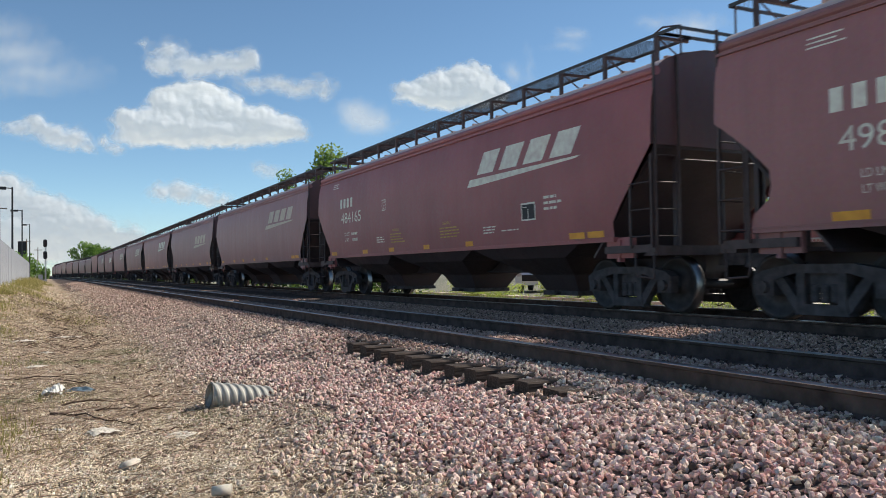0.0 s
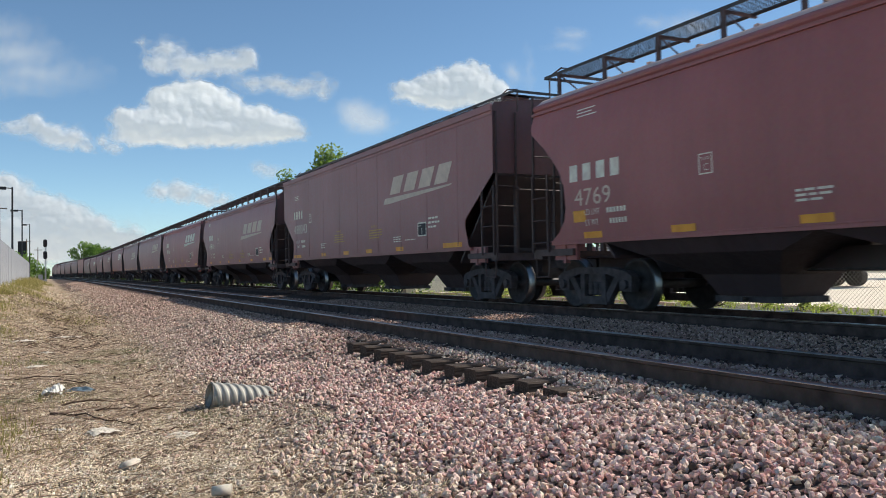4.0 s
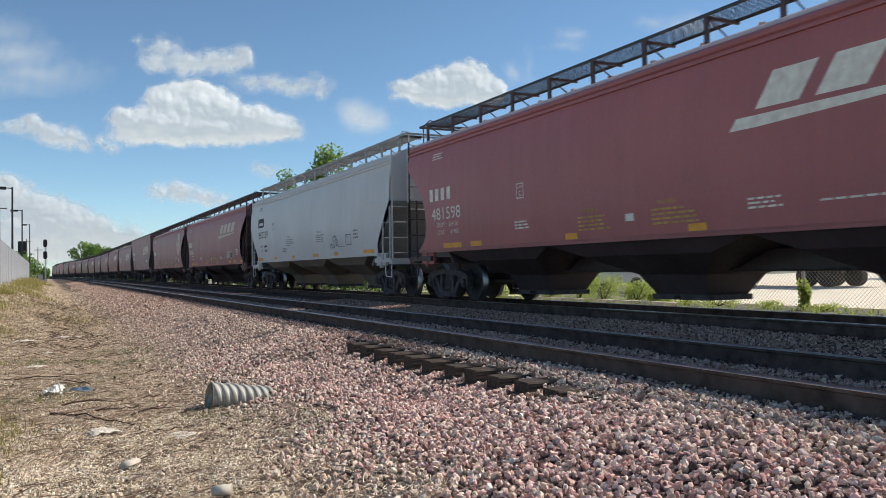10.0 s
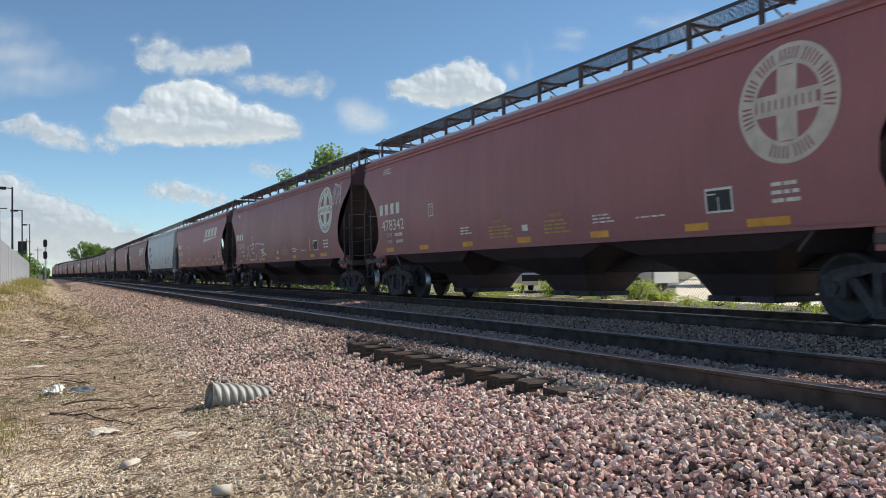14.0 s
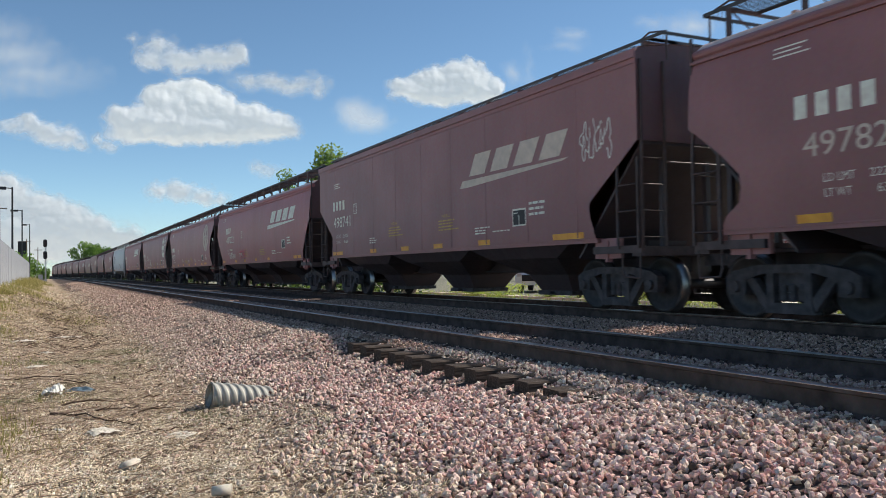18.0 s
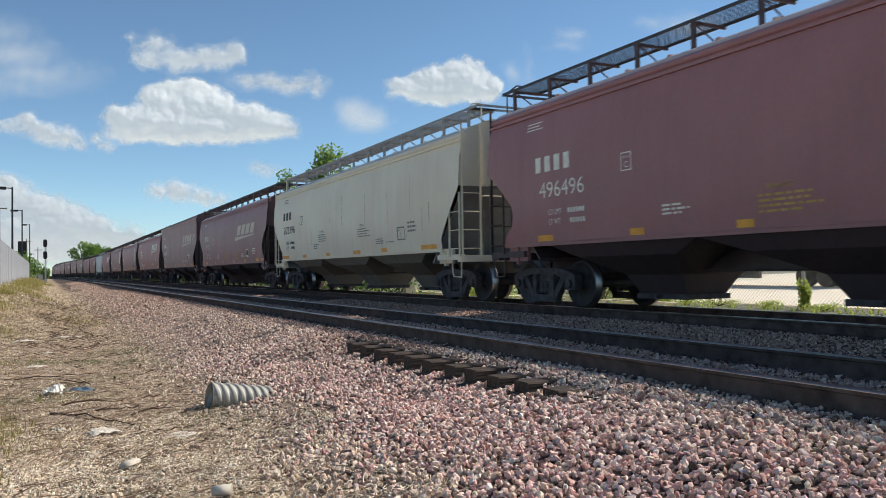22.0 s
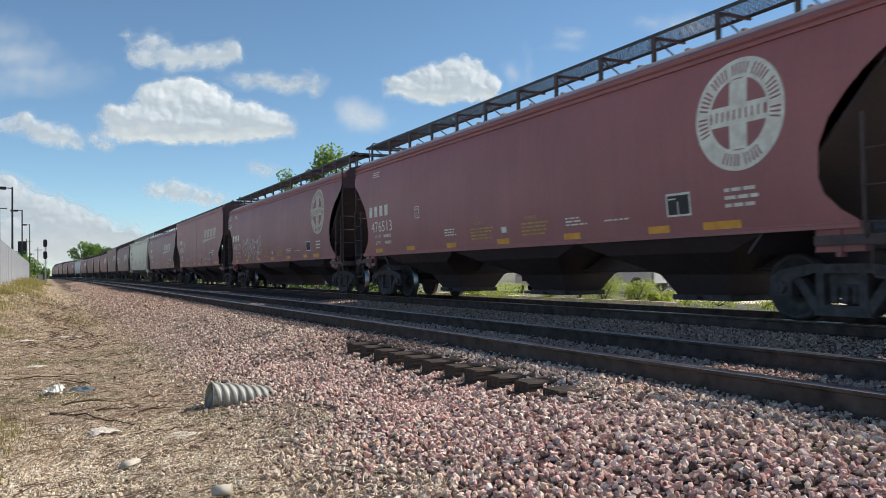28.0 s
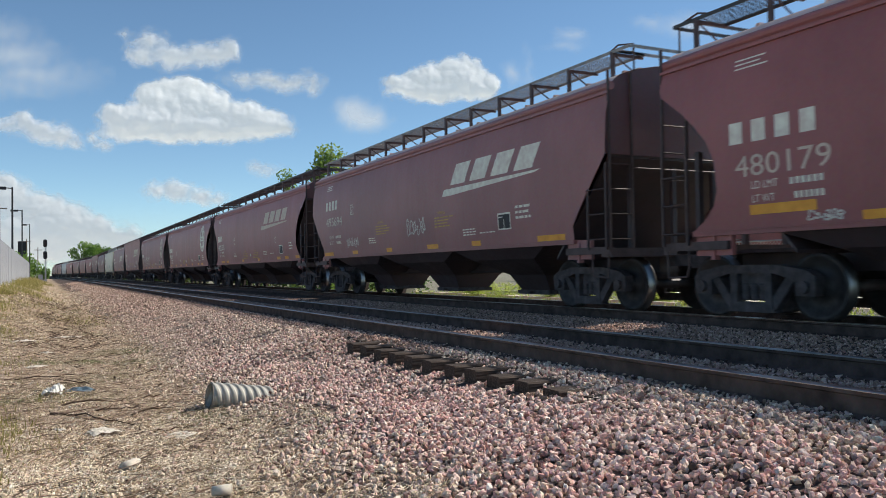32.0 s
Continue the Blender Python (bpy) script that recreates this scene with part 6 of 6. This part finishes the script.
# Glowing blue haze sheet, added to cool the yellowish sky near the horizon.
M["low_haze"] = cloud_material("low_haze", 0.50, 0.06, -1.6, 4.0, 0.55, 0.3, (0.72, 0.86, 1.0))
CLOUDS = []


def cloud(cx, cy, puffs, drift, seed, material="cloud", soft=1.0, deep=1.0, label="white heaped cloud with a grey base drifting in blue sky"):
    """A far cloud: heaped billows with relief, far off in the sky; places and sizes by direction, puffs as (x, y, half width, half height)."""
    k = FAR / LENS
    x0, x1 = min(p[0] - p[2] for p in puffs) - 40, max(p[0] + p[2] for p in puffs) + 40
    y0, y1 = min(p[1] - p[3] for p in puffs) - 34, max(p[1] + p[3] for p in puffs) + 34
    step = max(1.9, (x1 - x0) / 190)
    nx, ny = int((x1 - x0) / step) + 1, int((y1 - y0) / step) + 1
    X, Y = np.meshgrid(x0 + step * np.arange(nx), y0 + step * np.arange(ny))
    flat = np.stack([X.ravel(), Y.ravel()], 1)
    warp = np.array([(noise.fractal((x * 0.03, y * 0.03, seed), 1.0, 2.0, 5), noise.fractal((x * 0.03, y * 0.03, seed + 9), 1.0, 2.0, 5), noise.turbulence((x * 0.017, y * 0.022, seed + 20), 3, True)) for x, y in flat])
    wx, wy = flat[:, 0] + 11 * warp[:, 0], flat[:, 1] + 8 * warp[:, 1]
    total = np.zeros(len(flat))
    for px, py, rx, ry in puffs:
        r = np.sqrt(((wx - px) / rx) ** 2 + ((wy - py) / ry) ** 2)
        depth = (1 - r) * min(rx, ry)
        total += np.exp(np.clip(depth, -60, 60) / 4.0)
    inside = 4.0 * np.log(total + 1e-7)
    cover = inside / (9.0 * soft)
    hill = np.sqrt(np.clip(inside + 6, 0, 60) * 9.0)
    relief = deep * (0.8 * hill + 5.0 * warp[:, 2] * np.clip((inside + 4) / 12, 0, 1))
    # the heap leans back towards its top, and its base turns under
    rise = -flat[:, 1] - 0.15 * (y0 - y1) * 0.5
    relief -= deep * 0.85 * (rise / 2 + np.sqrt(rise * rise / 4 + 60.0)) * np.clip((inside + 25) / 25, 0.3, 1)
    keep = cover > -3.0
    idx = np.arange(nx * ny).reshape(ny, nx)
    quads = np.stack([idx[1:, :-1], idx[1:, 1:], idx[:-1, 1:], idx[:-1, :-1]], -1).reshape(-1, 4)
    quads = quads[keep[quads].any(1)]
    used, back = np.unique(quads, return_inverse=True)
    quads = back.reshape(quads.shape)
    near = 1 - relief / LENS
    co = np.stack([((cx + flat[:, 0] - 784) * near - (cx - 784)) * k, -((cy + flat[:, 1] - 441) * near - (cy - 441)) * k, relief * k], 1)[used]
    me = bpy.data.meshes.new("cloud")
    me.from_pydata(co.tolist(), [], quads.tolist())
    at = me.attributes.new("cover", "FLOAT", "POINT")
    at.data.foreach_set("value", cover[used].astype(np.float32))
    me.shade_smooth()
    me.materials.append(M[material])
    ob = new("cloud", me)
    tagged(ob, label, "cloud", "clouds")
    rot = Matrix((RIGHT, UP, -AHEAD)).transposed().to_4x4()

    def place(dx, dy):
        return Matrix.Translation(EYE + AHEAD * FAR + RIGHT * ((cx + dx - 784) * k) - UP * ((cy + dy - 441) * k)) @ rot

    ob.matrix_basis = place(0, 0)
    ob.visible_shadow = False
    CLOUDS.append((ob, place(0, 0), place(*drift)))


cloud(370, 215, [(-130, 0, 44, 26), (-85, 0, 32, 28), (-70, -35, 40, 28), (-15, -34, 50, 38), (-50, -50, 28, 18), (20, -25, 40, 30), (80, -5, 46, 26), (120, 10, 46, 22), (146, 22, 24, 12), (-40, 30, 130, 17), (30, 22, 130, 22), (-120, 17, 46, 18), (-50, 4, 44, 26)], (-24, -8), 1, soft=0.8)
cloud(355, 110, [(-100, -32, 10, 7), (-55, -20, 34, 17), (-70, 5, 30, 18), (-15, 8, 46, 24), (25, 0, 30, 20), (60, 5, 40, 23), (86, -3, 24, 20)], (-36, -17), 2, "torn", 1.0, 0.8)
cloud(510, 152, [(-60, -2, 28, 10), (-10, 0, 46, 16), (20, 4, 30, 14), (60, -2, 20, 12), (65, 14, 12, 9)], (-20, -8), 3, "torn", 1.1, 0.7)
cloud(815, 160, [(-95, -5, 25, 14), (-55, -10, 25, 18), (-35, -15, 25, 20), (10, -20, 38, 30), (35, -5, 36, 34), (65, 5, 22, 22), (-25, 16, 62, 20), (-75, 10, 40, 16)], (-18, -12), 4, soft=0.85)
cloud(640, 205, [(0, 4, 46, 30), (-10, -8, 34, 24), (20, 10, 36, 24)], (-6, -4), 5, "wisp", 1.1, 0.5, "thin soft white cloud in blue sky")
cloud(95, 236, [(-35, -16, 28, 20), (-65, -8, 25, 12), (0, 0, 36, 20), (35, 10, 30, 16), (60, 26, 22, 8)], (-22, -6), 6, "torn", 0.9, 0.9)
cloud(198, 258, [(-13, -8, 10, 10), (4, 4, 15, 11)], (-20, -6), 7, "torn", 1.0, 0.6, "small torn white cloud")
cloud(330, 346, [(-45, -5, 22, 14), (-5, -6, 32, 18), (30, 4, 30, 14), (60, 6, 18, 8)], (-9, -2), 8, "torn", 0.9, 0.8)
cloud(170, 462, [(0, 0, 520, 44), (-60, -10, 300, 60)], (-2, 0), 21, "low_haze", 3.0, 0.1, "added glowing sheet of pale blue haze low over the horizon")
cloud(90, 385, [(-95, -42, 64, 38), (-30, -14, 60, 30), (20, 5, 60, 32), (60, 20, 50, 26), (-30, 38, 160, 44), (110, 42, 56, 22)], (-3, 0), 9, "haze", 1.2, 0.8, "broad pale cloud bank low over the horizon")
cloud(478, 300, [(-6, -2, 20, 9), (10, 4, 14, 8)], (-9, -2), 10, "torn", 1.2, 0.5, "small thin white cloud")
cloud(40, 105, [(-40, -50, 60, 24), (-10, -10, 80, 34), (20, 26, 110, 26), (-20, 45, 90, 18)], (-4, 3), 11, "wisp", 2.2, 0.3, "thin veil of high cloud")
cloud(1010, 68, [(5, -8, 24, 12), (-10, 14, 26, 7)], (-2, 0), 12, "wisp", 1.0, 0.4, "small torn wisp of cloud")
cloud(1160, 40, [(0, 0, 30, 12), (70, 6, 50, 22)], (-6, 0), 13, "wisp", 1.3, 0.4, "thin torn white cloud")
cloud(925, 135, [(-15, -5, 14, 22), (12, -10, 6, 26)], (-2, 0), 14, "wisp", 1.2, 0.3, "faint upright streak of cloud")

# ---- what moves ----


def run(t):
    """Metres that the train has rolled by t seconds."""
    ts = np.linspace(0.0, t, 321)
    return 10.083 * t + float(np.sum((np.interp(ts, [0, 6, 14.5, 22, 32], [-0.17, -0.16, -0.04, 0.07, 0.05])[1:] + np.interp(ts, [0, 6, 14.5, 22, 32], [-0.17, -0.16, -0.04, 0.07, 0.05])[:-1]) / 2) * (t / 320))


def motions():
    steps = [(i * 0.8, run(i * 0.8)) for i in range(41)]
    for n, car in CARS.items():
        front, style = TRAIN[n][0], TRAIN[n][1]
        rows = []
        for t, s in steps:
            y = front + s - STYLE[style]["L"]
            rows.append((t, pose(FAR_C + bend(y), y, 0, 0, 0, -math.degrees(heading(y)))))
        walk(car, rows)
    # one turning record serves every wheelset
    first = None
    fast = [(i / FPS, -math.degrees(run(i / FPS) / 0.457)) for i in range(int(SECONDS * FPS) + 1)]
    for car in CARS.values():
        for o in car.children_recursive:
            if o.name.split(".")[0] == "wheelset":
                if first is None:
                    first = o
                    walk(o, [(t, pose(0, 0, 0, a, 0, 0)) for t, a in fast])
                else:
                    o.rotation_mode = "QUATERNION"
                    o.animation_data_create()
                    o.animation_data.action = first.animation_data.action
                    o.animation_data.action_slot = first.animation_data.action_slot
    for ob, a, b in CLOUDS:
        walk(ob, [(0.0, a), (SECONDS, b)])


motions()
